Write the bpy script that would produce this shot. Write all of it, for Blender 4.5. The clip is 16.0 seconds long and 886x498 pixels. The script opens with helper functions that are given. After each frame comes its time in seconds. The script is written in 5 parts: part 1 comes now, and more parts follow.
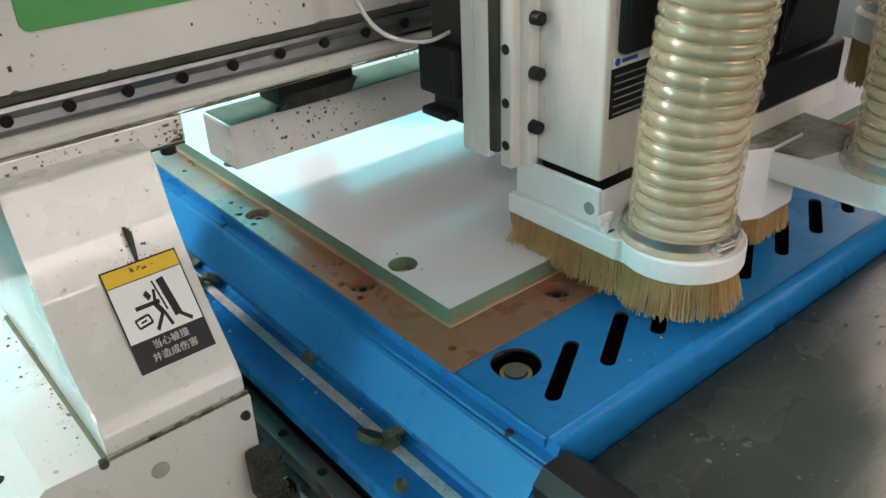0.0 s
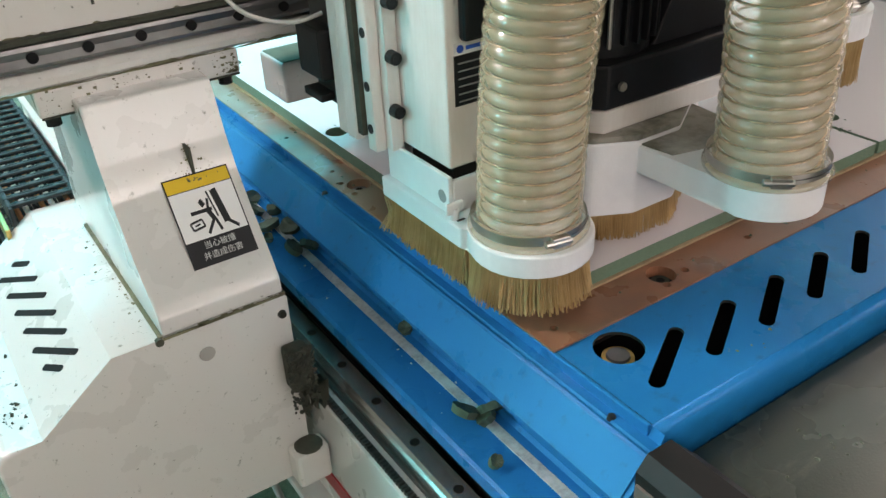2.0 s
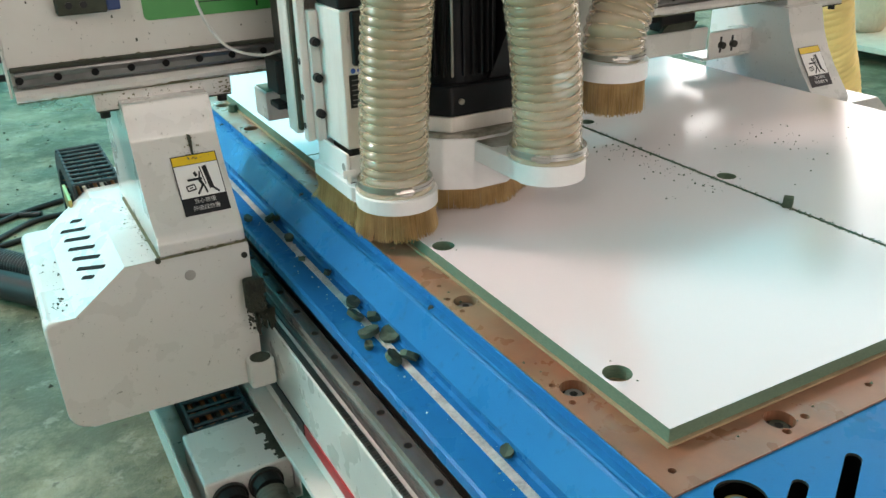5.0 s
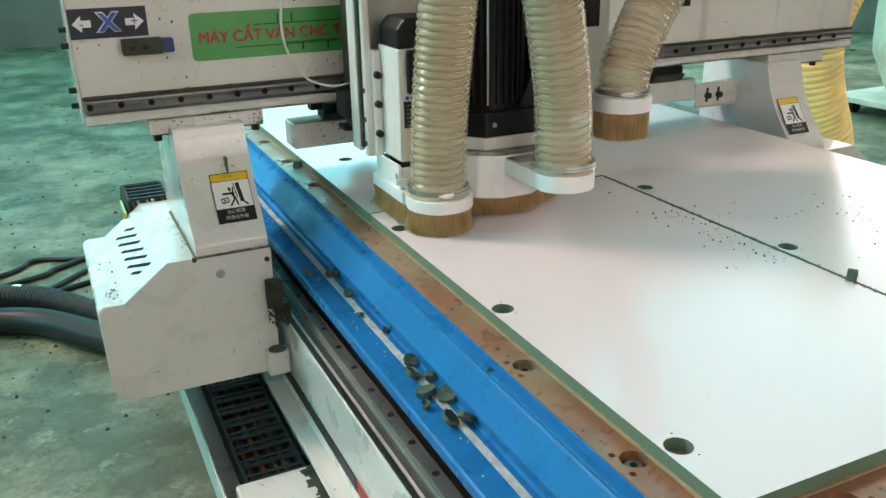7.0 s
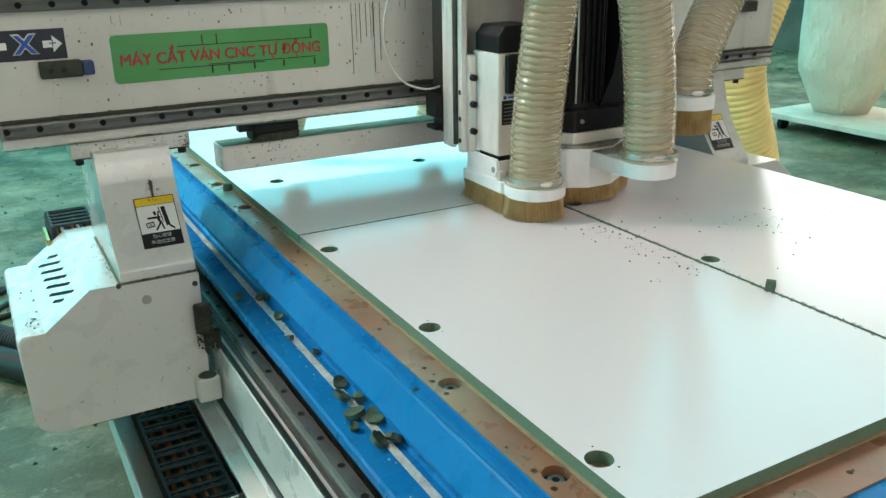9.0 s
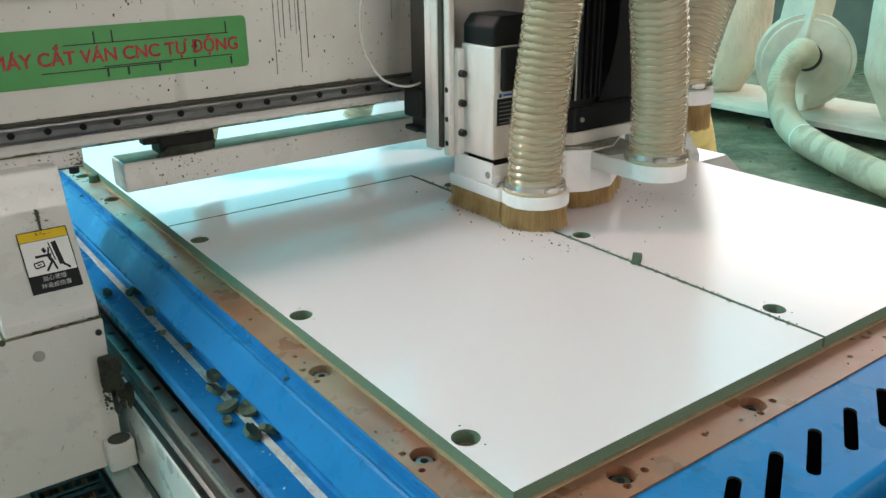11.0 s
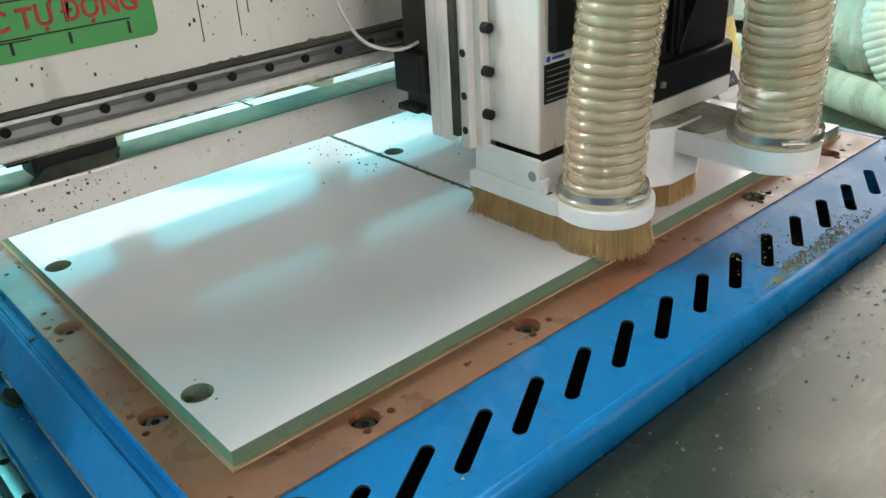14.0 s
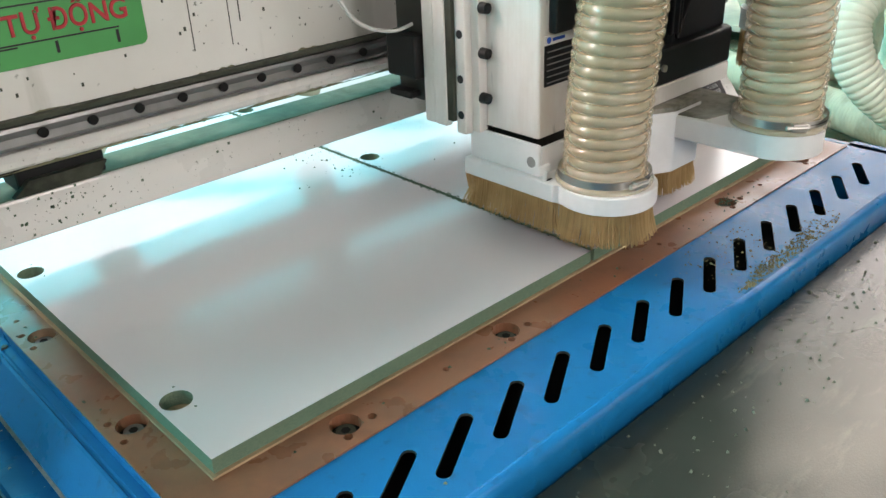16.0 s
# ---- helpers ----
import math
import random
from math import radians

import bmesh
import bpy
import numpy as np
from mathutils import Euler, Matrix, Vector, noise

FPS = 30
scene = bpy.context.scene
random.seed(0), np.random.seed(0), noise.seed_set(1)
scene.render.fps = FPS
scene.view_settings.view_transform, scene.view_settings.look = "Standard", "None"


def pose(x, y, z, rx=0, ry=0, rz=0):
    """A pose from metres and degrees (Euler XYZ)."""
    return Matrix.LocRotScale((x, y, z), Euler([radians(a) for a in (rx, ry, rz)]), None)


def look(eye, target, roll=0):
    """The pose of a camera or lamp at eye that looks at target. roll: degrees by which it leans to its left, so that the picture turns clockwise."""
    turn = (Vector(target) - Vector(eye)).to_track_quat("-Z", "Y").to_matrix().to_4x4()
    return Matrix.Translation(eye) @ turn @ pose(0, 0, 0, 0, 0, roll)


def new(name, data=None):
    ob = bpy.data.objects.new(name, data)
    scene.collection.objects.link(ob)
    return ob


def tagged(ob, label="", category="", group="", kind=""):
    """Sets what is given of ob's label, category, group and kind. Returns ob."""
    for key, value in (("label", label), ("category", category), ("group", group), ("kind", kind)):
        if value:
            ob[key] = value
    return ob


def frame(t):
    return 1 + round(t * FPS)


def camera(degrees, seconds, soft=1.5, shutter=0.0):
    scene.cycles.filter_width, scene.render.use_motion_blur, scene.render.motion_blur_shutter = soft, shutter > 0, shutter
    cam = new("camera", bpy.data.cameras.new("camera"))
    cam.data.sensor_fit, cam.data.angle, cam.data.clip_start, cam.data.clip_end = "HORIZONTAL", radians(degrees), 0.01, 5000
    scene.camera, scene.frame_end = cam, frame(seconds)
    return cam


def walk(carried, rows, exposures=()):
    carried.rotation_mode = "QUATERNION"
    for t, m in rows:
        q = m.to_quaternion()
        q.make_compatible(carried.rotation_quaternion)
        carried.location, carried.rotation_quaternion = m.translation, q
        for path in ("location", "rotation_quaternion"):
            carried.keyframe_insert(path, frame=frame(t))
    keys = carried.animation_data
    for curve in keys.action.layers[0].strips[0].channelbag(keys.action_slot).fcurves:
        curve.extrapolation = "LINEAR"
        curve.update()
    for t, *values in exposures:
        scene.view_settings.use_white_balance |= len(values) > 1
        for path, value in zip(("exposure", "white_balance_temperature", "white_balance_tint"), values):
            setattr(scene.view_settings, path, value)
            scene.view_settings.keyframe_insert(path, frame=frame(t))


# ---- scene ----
cam = camera(55.5, 16.0)

PATH = [
    (0, (-0.47, -0.583, 1.348), (0.615, 0.778, 0.363), -2.6),
    (0.5, (-0.475, -0.574, 1.342), (0.546, 0.829, 0.349), -2.8),
    (1, (-0.472, -0.57, 1.338), (0.506, 0.858, 0.336), -3.4),
    (1.5, (-0.486, -0.564, 1.336), (0.455, 0.879, 0.321), -3.0),
    (2, (-0.494, -0.559, 1.353), (0.431, 0.88, 0.317), -2.9),
    (2.5, (-0.494, -0.553, 1.348), (0.431, 0.897, 0.328), -2.2),
    (3, (-0.497, -0.538, 1.364), (0.439, 0.924, 0.371), -1.8),
    (5.3, (-0.546, -0.517, 1.397), (0.298, 1.097, 0.571), -1.5),
    (5.5, (-0.546, -0.518, 1.397), (0.285, 1.108, 0.583), -1.5),
    (6, (-0.557, -0.515, 1.41), (0.255, 1.137, 0.629), -1.1),
    (6.5, (-0.562, -0.52, 1.418), (0.231, 1.156, 0.67), -1.1),
    (7, (-0.568, -0.519, 1.419), (0.221, 1.168, 0.691), -1.0),
    (7.5, (-0.568, -0.524, 1.418), (0.225, 1.169, 0.704), -1.0),
    (8, (-0.557, -0.529, 1.418), (0.262, 1.156, 0.717), -1.0),
    (8.5, (-0.542, -0.53, 1.415), (0.323, 1.136, 0.724), -1.0),
    (9, (-0.536, -0.534, 1.415), (0.372, 1.112, 0.731), -0.9),
    (9.2, (-0.54, -0.532, 1.417), (0.387, 1.102, 0.733), -0.8),
    (11.3, (-0.476, -0.564, 1.41), (0.631, 0.937, 0.686), -0.7),
    (11.5, (-0.465, -0.578, 1.414), (0.637, 0.926, 0.691), -1.0),
    (12, (-0.429, -0.581, 1.409), (0.677, 0.908, 0.661), -1.5),
    (12.5, (-0.391, -0.538, 1.407), (0.761, 0.9, 0.628), -2.8),
    (13, (-0.317, -0.562, 1.393), (0.85, 0.841, 0.576), -2.3),
    (13.5, (-0.259, -0.599, 1.372), (0.885, 0.782, 0.486), -2.1),
    (14, (-0.246, -0.62, 1.379), (0.905, 0.737, 0.465), -3.3),
    (14.5, (-0.249, -0.62, 1.375), (0.938, 0.708, 0.464), -3.4),
    (15, (-0.253, -0.62, 1.374), (0.953, 0.688, 0.461), -3.0),
    (15.5, (-0.252, -0.618, 1.376), (0.951, 0.692, 0.462), -2.9),
    (16, (-0.256, -0.615, 1.382), (0.951, 0.697, 0.475), -2.4),
]
walk(cam, [(t, look(eye, target, roll)) for t, eye, target, roll in PATH],
     exposures=[(0, 0.1, 7200, 22), (3, 0.08, 7250, 26), (5.5, -0.13, 7450, 22), (7, -0.16, 7450, 20), (9, -0.24, 7050, 11), (12, -0.16, 7200, 22), (14, 0.2, 6950, 16),
                (15.2, 0.3, 6950, 17), (16, 0.32, 7000, 20)])

# ---- world and light ----
world = bpy.data.worlds.new("world")
scene.world = world
world.use_nodes = True
wn = world.node_tree
sky = wn.nodes.new("ShaderNodeTexSky")
sky.sky_type = "NISHITA"
sky.sun_disc = False
sky.sun_elevation, sky.sun_rotation = radians(50), radians(-60)
wn.links.new(sky.outputs[0], wn.nodes["Background"].inputs[0])
wn.nodes["Background"].inputs[1].default_value = 0.08


def lamp(name, eye, target, w, h, power, colour):
    d = bpy.data.lights.new(name, "AREA")
    d.shape, d.size, d.size_y, d.energy, d.color = "RECTANGLE", w, h, power, colour
    o = new(name, d)
    o.matrix_world = look(eye, target)
    return o


# daylight lamps at the hall's openings, which are all out of view
lamp("skylight_light", (-2.8, 3.5, 5.12), (0.5, 0.6, 0.85), 1.2, 1.2, 480, (1.0, 0.885, 0.86))
# cyan fill added from the left; no window is seen there
lamp("side_fill_light", (-5.9, 3.0, 3.0), (-0.1, 0.5, 0.75), 1.0, 1.0, 170, (0.12, 0.90, 1.0))
lamp("corner_skylight_light", (-4.3, -3.6, 5.12), (0.3, 0.6, 0.9), 1.1, 1.1, 165, (0.95, 0.93, 0.92))
# fill added from behind the camera for the front faces
lamp("front_fill_light", (1.0, -5.7, 2.2), (0.4, 0.5, 0.9), 4.8, 2.2, 44, (1.0, 0.95, 0.92))


# ---- materials ----
class Mat:
    """A small builder of node materials."""

    def __init__(self, name, colour, rough=0.5, metal=0.0, spec=0.5):
        self.m = bpy.data.materials.new(name)
        self.m.use_nodes = True
        self.t = self.m.node_tree
        self.p = self.t.nodes["Principled BSDF"]
        self.p.inputs["Base Color"].default_value = (*colour, 1)
        self.p.inputs["Roughness"].default_value = rough
        self.p.inputs["Metallic"].default_value = metal
        self.p.inputs["Specular IOR Level"].default_value = spec
        self.col = None
        self.base = colour
        self.co = self.t.nodes.new("ShaderNodeTexCoord").outputs["Object"]

    def node(self, kind, **values):
        n = self.t.nodes.new(kind)
        for k, v in values.items():
            n.inputs[k].default_value = v
        return n

    def noise(self, scale, detail=4.0, rough=0.55, stretch=None, lo=0.35, hi=0.65):
        n = self.node("ShaderNodeTexNoise", Scale=scale, Detail=detail, Roughness=rough)
        if stretch:
            mp = self.t.nodes.new("ShaderNodeMapping")
            mp.inputs["Scale"].default_value = stretch
            self.t.links.new(self.co, mp.inputs[0])
            self.t.links.new(mp.outputs[0], n.inputs["Vector"])
        else:
            self.t.links.new(self.co, n.inputs["Vector"])
        r = self.node("ShaderNodeMapRange")
        r.inputs["From Min"].default_value, r.inputs["From Max"].default_value = lo, hi
        self.t.links.new(n.outputs["Fac"], r.inputs[0])
        return r.outputs[0]

    def tint(self, fac, colour, amount=1.0):
        mix = self.t.nodes.new("ShaderNodeMix")
        mix.data_type = "RGBA"
        if amount != 1.0:
            mul = self.t.nodes.new("ShaderNodeMath")
            mul.operation = "MULTIPLY"
            mul.inputs[1].default_value = amount
            self.t.links.new(fac, mul.inputs[0])
            fac = mul.outputs[0]
        self.t.links.new(fac, mix.inputs[0])
        if self.col:
            self.t.links.new(self.col, mix.inputs[6])
        else:
            mix.inputs[6].default_value = (*self.base, 1)
        mix.inputs[7].default_value = (*colour, 1)
        self.col = mix.outputs[2]
        self.t.links.new(self.col, self.p.inputs["Base Color"])
        return self

    def rough(self, fac, lo, hi):
        r = self.node("ShaderNodeMapRange")
        r.inputs["To Min"].default_value, r.inputs["To Max"].default_value = lo, hi
        self.t.links.new(fac, r.inputs[0])
        self.t.links.new(r.outputs[0], self.p.inputs["Roughness"])
        return self

    def bump(self, fac, strength=0.2, distance=0.002):
        b = self.node("ShaderNodeBump", Strength=strength, Distance=distance)
        self.t.links.new(fac, b.inputs["Height"])
        self.t.links.new(b.outputs[0], self.p.inputs["Normal"])
        return self

    def set(self, **values):
        for k, v in values.items():
            self.p.inputs[k.replace("_", " ")].default_value = v
        return self


def blue_paint():
    m = Mat("blue_paint", (0.0, 0.165, 0.41), 0.34)
    m.set(Specular_IOR_Level=0.14)
    m.tint(m.noise(9, 6), (0.0, 0.192, 0.46), 0.6)
    m.tint(m.noise(60, 5, lo=0.60, hi=0.72), (0.02, 0.10, 0.20), 0.5)
    f = m.noise(380, 2)
    return m.bump(f, 0.10, 0.0006).rough(m.noise(14), 0.24, 0.38).m


def white_enamel():
    m = Mat("white_enamel", (0.66, 0.655, 0.62), 0.3)
    m.set(Coat_Weight=0.75, Coat_Roughness=0.09)
    m.tint(m.noise(3, 2, lo=0.15, hi=0.85), (0.60, 0.585, 0.54), 0.45)
    m.tint(m.noise(70, 6, lo=0.66, hi=0.74), (0.12, 0.14, 0.10), 0.75)
    m.tint(m.noise(220, 3, lo=0.68, hi=0.74), (0.15, 0.15, 0.11), 0.6)
    return m.bump(m.noise(300, 2), 0.06, 0.0006).rough(m.noise(11), 0.22, 0.40).m


def dusty_white():
    m = Mat("dusty_white_enamel", (0.70, 0.69, 0.65), 0.45)
    m.tint(m.noise(4, 5), (0.58, 0.57, 0.52), 0.8)
    m.tint(m.noise(14, 8, stretch=(1, 1, 0.12), lo=0.60, hi=0.76), (0.25, 0.26, 0.20), 0.55)
    m.tint(m.noise(90, 6, lo=0.66, hi=0.72), (0.09, 0.11, 0.08), 0.8)
    return m.bump(m.noise(260, 2), 0.08, 0.0006).m


def melamine():
    m = Mat("white_melamine", (0.72, 0.665, 0.675), 0.30, 0.0, 0.42)
    m.tint(m.noise(2.2, 2, lo=0.1, hi=0.9), (0.685, 0.65, 0.665), 0.5)
    return m.rough(m.noise(5, 3, lo=0.2, hi=0.8), 0.15, 0.19).m


def green_mdf():
    m = Mat("green_fibreboard", (0.10, 0.165, 0.11), 0.85)
    m.tint(m.noise(160, 4, stretch=(1, 1, 5)), (0.17, 0.23, 0.155), 0.8)
    m.tint(m.noise(12, 4), (0.10, 0.19, 0.13), 0.5)
    return m.bump(m.noise(500, 3), 0.4, 0.0008).m


def copper_board():
    m = Mat("brown_phenolic_board", (0.25, 0.088, 0.044), 0.30)
    m.tint(m.noise(7, 6), (0.31, 0.12, 0.062), 0.7)
    m.tint(m.noise(26, 7, lo=0.44, hi=0.66), (0.17, 0.07, 0.04), 0.7)
    # tan dust tint, stronger along the side strip, whose sheen is painted in
    xyz = m.t.nodes.new("ShaderNodeSeparateXYZ")
    m.t.links.new(m.co, xyz.inputs[0])
    along_side = m.node("ShaderNodeMapRange")
    along_side.inputs["From Min"].default_value, along_side.inputs["From Max"].default_value = 0.0, 0.14
    along_side.inputs["To Min"].default_value = 0.25
    m.t.links.new(xyz.outputs[1], along_side.inputs[0])
    both = m.node("ShaderNodeMath")
    both.operation = "MULTIPLY"
    m.t.links.new(along_side.outputs[0], both.inputs[0])
    m.t.links.new(m.noise(2.6, 6, lo=0.38, hi=0.54), both.inputs[1])
    m.tint(both.outputs[0], (0.30, 0.25, 0.165), 0.7)
    return m.rough(m.noise(18), 0.24, 0.45).bump(m.noise(300, 3), 0.1, 0.0005).m


def dusty_plastic():
    m = Mat("dusty_printed_plastic", (0.30, 0.285, 0.24), 0.8)
    m.tint(m.noise(16, 7, 0.65, lo=0.42, hi=0.58), (0.11, 0.105, 0.075), 0.9)
    m.tint(m.noise(7, 6, lo=0.52, hi=0.66), (0.60, 0.59, 0.55), 0.6)
    return m.bump(m.noise(300, 3), 0.2, 0.0006).m


def plain(name, colour, rough=0.5, metal=0.0, vary=0.25, scale=30, bump=0.1):
    m = Mat(name, colour, rough, metal)
    m.tint(m.noise(scale, 5), tuple(min(1, c * (1 - vary)) for c in colour))
    m.tint(m.noise(scale * 0.18, 4), tuple(min(1, c * (1 + vary)) for c in colour), 0.7)
    if max(colour) < 0.05 and not metal:
        m.set(Specular_IOR_Level=0.3)
    if bump:
        m.bump(m.noise(scale * 9, 3), bump, 0.0006)
    return m.m


def aluminium():
    m = Mat("brushed_aluminium", (0.80, 0.775, 0.735), 0.40, 0.15)
    m.tint(m.noise(40, 5, stretch=(6, 6, 0.2)), (0.72, 0.695, 0.655), 0.35)
    m.tint(m.noise(10, 5, lo=0.6, hi=0.8), (0.50, 0.46, 0.40), 0.5)
    m.tint(m.noise(8, 6, 0.65, stretch=(1, 1, 0.4), lo=0.44, hi=0.62), (0.62, 0.545, 0.475), 0.6)
    m.tint(m.noise(60, 6, stretch=(1, 1, 0.15), lo=0.66, hi=0.74), (0.12, 0.11, 0.10), 0.6)
    return m.rough(m.noise(25), 0.34, 0.52).m


def concrete():
    m = Mat("green_dusty_concrete", (0.085, 0.105, 0.055), 0.5)
    m.tint(m.noise(1.1, 9, 0.66, lo=0.34, hi=0.66), (0.035, 0.055, 0.028), 0.9)
    m.tint(m.noise(2.6, 12, 0.74, lo=0.47, hi=0.62), (0.27, 0.28, 0.18), 0.75)
    m.tint(m.noise(0.7, 8, 0.72, lo=0.50, hi=0.60), (0.30, 0.29, 0.19), 0.6)
    m.tint(m.noise(9, 10, 0.75, lo=0.56, hi=0.64), (0.34, 0.35, 0.27), 0.5)
    m.tint(m.noise(16, 8, 0.7, lo=0.60, hi=0.66), (0.03, 0.035, 0.02), 0.7)
    return m.rough(m.noise(1.6, 8, 0.7), 0.22, 0.75).bump(m.noise(40, 8, 0.65), 0.35, 0.006).m


def belt_rubber():
    m = Mat("green_grey_belt", (0.026, 0.038, 0.031), 0.34)
    m.tint(m.noise(3.5, 6), (0.040, 0.055, 0.044), 0.9)
    m.tint(m.noise(9, 9, 0.7, stretch=(0.5, 2.2, 1), lo=0.56, hi=0.74), (0.115, 0.14, 0.11), 0.7)
    m.tint(m.noise(3, 8, 0.75, stretch=(0.5, 9, 1), lo=0.66, hi=0.70), (0.30, 0.33, 0.28), 0.6)
    return m.rough(m.noise(6), 0.18, 0.32).bump(m.noise(420, 2), 0.12, 0.0005).m


def hose_plastic():
    m = Mat("clear_pvc_hose", (0.60, 0.51, 0.34), 0.2)
    m.set(Alpha=0.50, Coat_Weight=1.0, Coat_Roughness=0.06)
    m.tint(m.noise(9, 5), (0.53, 0.44, 0.28), 0.6)
    m.tint(m.noise(40, 5, lo=0.55, hi=0.75), (0.38, 0.34, 0.23), 0.3)
    return m.rough(m.noise(60, 4), 0.12, 0.26).m


def bristle():
    m = Mat("tan_bristle", (0.46, 0.30, 0.125), 0.55)
    info = m.t.nodes.new("ShaderNodeNewGeometry")
    m.tint(info.outputs["Random Per Island"], (0.27, 0.155, 0.05), 0.9)
    m.tint(m.noise(30, 3), (0.60, 0.43, 0.21), 0.5)
    return m.m


def bag_cloth(name, colour, dark):
    m = Mat(name, colour, 0.85)
    m.tint(m.noise(3, 6), dark, 0.8)
    m.tint(m.noise(1.4, 4, lo=0.5, hi=0.7), tuple(c * 0.8 for c in colour), 0.6)
    return m.bump(m.noise(14, 6, stretch=(1, 1, 0.4)), 0.7, 0.03).m


def stained_hose():
    m = Mat("dusty_grey_hose", (0.56, 0.53, 0.38), 0.75)
    m.tint(m.noise(5.5, 2, 0.4, stretch=(0.5, 1.4, 1), lo=0.46, hi=0.54), (0.34, 0.30, 0.20), 0.85)
    m.tint(m.noise(40, 5), (0.48, 0.47, 0.36), 0.5)
    return m.bump(m.noise(120, 4), 0.2, 0.002).m


BLUE, WHITE, DUSTY, MELA, GREEN, COPPER, ALU = blue_paint(), white_enamel(), dusty_white(), melamine(), green_mdf(), copper_board(), aluminium()
FLOOR, BELT, HOSE, BRISTLE = concrete(), belt_rubber(), hose_plastic(), bristle()
BLACK = plain("black_anodised", (0.006, 0.0065, 0.008), 0.42, 0.0, 0.4, 40)
RUBBER = plain("black_rubber", (0.010, 0.010, 0.010), 0.55, 0.0, 0.5, 30)
STEEL = plain("rail_steel", (0.22, 0.218, 0.215), 0.34, 0.8, 0.25, 40, 0.05)
# greasy steel; also paints shade on slot walls and in the shoe bracket
DARKSTEEL_SHADE = plain("greasy_steel_and_shade", (0.028, 0.027, 0.023), 0.45, 0.3, 0.5, 20)
RAILSTEEL = plain("bright_rail_steel", (0.40, 0.385, 0.36), 0.26, 0.8, 0.25, 30, 0.03)
CHROME = plain("zinc_clamp", (0.55, 0.53, 0.49), 0.36, 1.0, 0.15, 60, 0.05)
WIRE = plain("copper_wire", (0.62, 0.42, 0.26), 0.28, 0.7, 0.2, 60, 0)
PRINTED = plain("white_printed_plastic", (0.80, 0.80, 0.79), 0.42, 0.0, 0.06, 50, 0.15)
TAN = plain("tan_fibreboard", (0.36, 0.255, 0.15), 0.8, 0.0, 0.3, 60, 0.3)
CHIP = plain("green_dust", (0.075, 0.115, 0.075), 0.9, 0.0, 0.4, 120, 0.4)
GRIME = plain("oily_dust", (0.045, 0.05, 0.035), 0.85, 0.0, 0.5, 90, 0.5)
SAWDUST = plain("pale_sawdust", (0.52, 0.55, 0.50), 0.9, 0.0, 0.35, 200, 0.5)
RED = plain("red_stripe", (0.42, 0.02, 0.025), 0.4, 0.0, 0.15)
SIGN = plain("green_sign", (0.035, 0.27, 0.065), 0.32, 0.0, 0.22, 14, 0.02)
SIGNRED = plain("red_letters", (0.42, 0.02, 0.03), 0.4, 0.0, 0.1)
YELLOW = plain("yellow_print", (0.75, 0.50, 0.02), 0.4, 0.0, 0.1)
INK = plain("black_print", (0.012, 0.012, 0.014), 0.4, 0.0, 0.2)
CAPTION = plain("grey_white_print", (0.50, 0.50, 0.48), 0.4, 0.0, 0.05)
PAPER = plain("white_label", (0.78, 0.78, 0.76), 0.35, 0.0, 0.05)
NAVY = plain("navy_label", (0.02, 0.026, 0.04), 0.35, 0.0, 0.2)
XBLUE = plain("blue_print", (0.02, 0.10, 0.50), 0.35, 0.0, 0.1)
BRASS = plain("brass_ring", (0.62, 0.42, 0.14), 0.3, 0.9, 0.2)
# near black that stands for the shade in slots, holes and vents
SHADOWBOX = plain("cavity_shade", (0.006, 0.006, 0.006), 0.9, 0.0, 0.3)
BROWNSTEEL = plain("brown_primer_steel", (0.15, 0.125, 0.105), 0.5, 0.2, 0.3, 20)
WALL = plain("hall_wall", (0.13, 0.125, 0.10), 0.85, 0.0, 0.4, 3)
ROOF = plain("roof_sheet", (0.20, 0.26, 0.25), 0.7, 0.0, 0.3, 3)
BAG = bag_cloth("filter_bag_cloth", (0.84, 0.75, 0.60), (0.66, 0.58, 0.45))
SACK = bag_cloth("woven_sack", (0.82, 0.79, 0.64), (0.58, 0.57, 0.42))
CREAM = plain("cream_paint", (0.66, 0.63, 0.52), 0.45, 0.0, 0.2, 8)
GREYHOSE = stained_hose()
# cream cloth; the yellow of sun behind it is put into the colour
SUNTINTHOSE = plain("cream_hose_sun_tint", (0.95, 0.68, 0.27), 0.6, 0.0, 0.2, 10)
CABLE = plain("black_cable", (0.016, 0.017, 0.017), 0.45, 0.0, 0.4)


def glow(name, colour, strength):
    m = bpy.data.materials.new(name)
    m.use_nodes = True
    p = m.node_tree.nodes["Principled BSDF"]
    p.inputs["Base Color"].default_value = (0.8, 0.8, 0.8, 1)
    p.inputs["Emission Color"].default_value = (*colour, 1)
    p.inputs["Emission Strength"].default_value = strength
    return m


DAYCYAN = glow("daylight_cyan_pane", (0.08, 0.80, 1.0), 3.0)
DAYWHITE = glow("daylight_white_pane", (1.0, 0.97, 0.92), 2.0)
# strong glow, made only to be mirrored in the gantry legs
DAYGLINT = glow("glint_pane", (1.0, 0.97, 0.93), 12.0)
DAYROSE = glow("daylight_rose_pane", (1.0, 0.92, 0.92), 4.5)
ROOFCYAN = glow("daylight_roof_sheet", (0.08, 0.84, 1.0), 3.0)
# warm roof glow added to brighten the belt and the far right
ROOFFILL = glow("roof_fill_sheet", (1.0, 0.93, 0.80), 5.0)


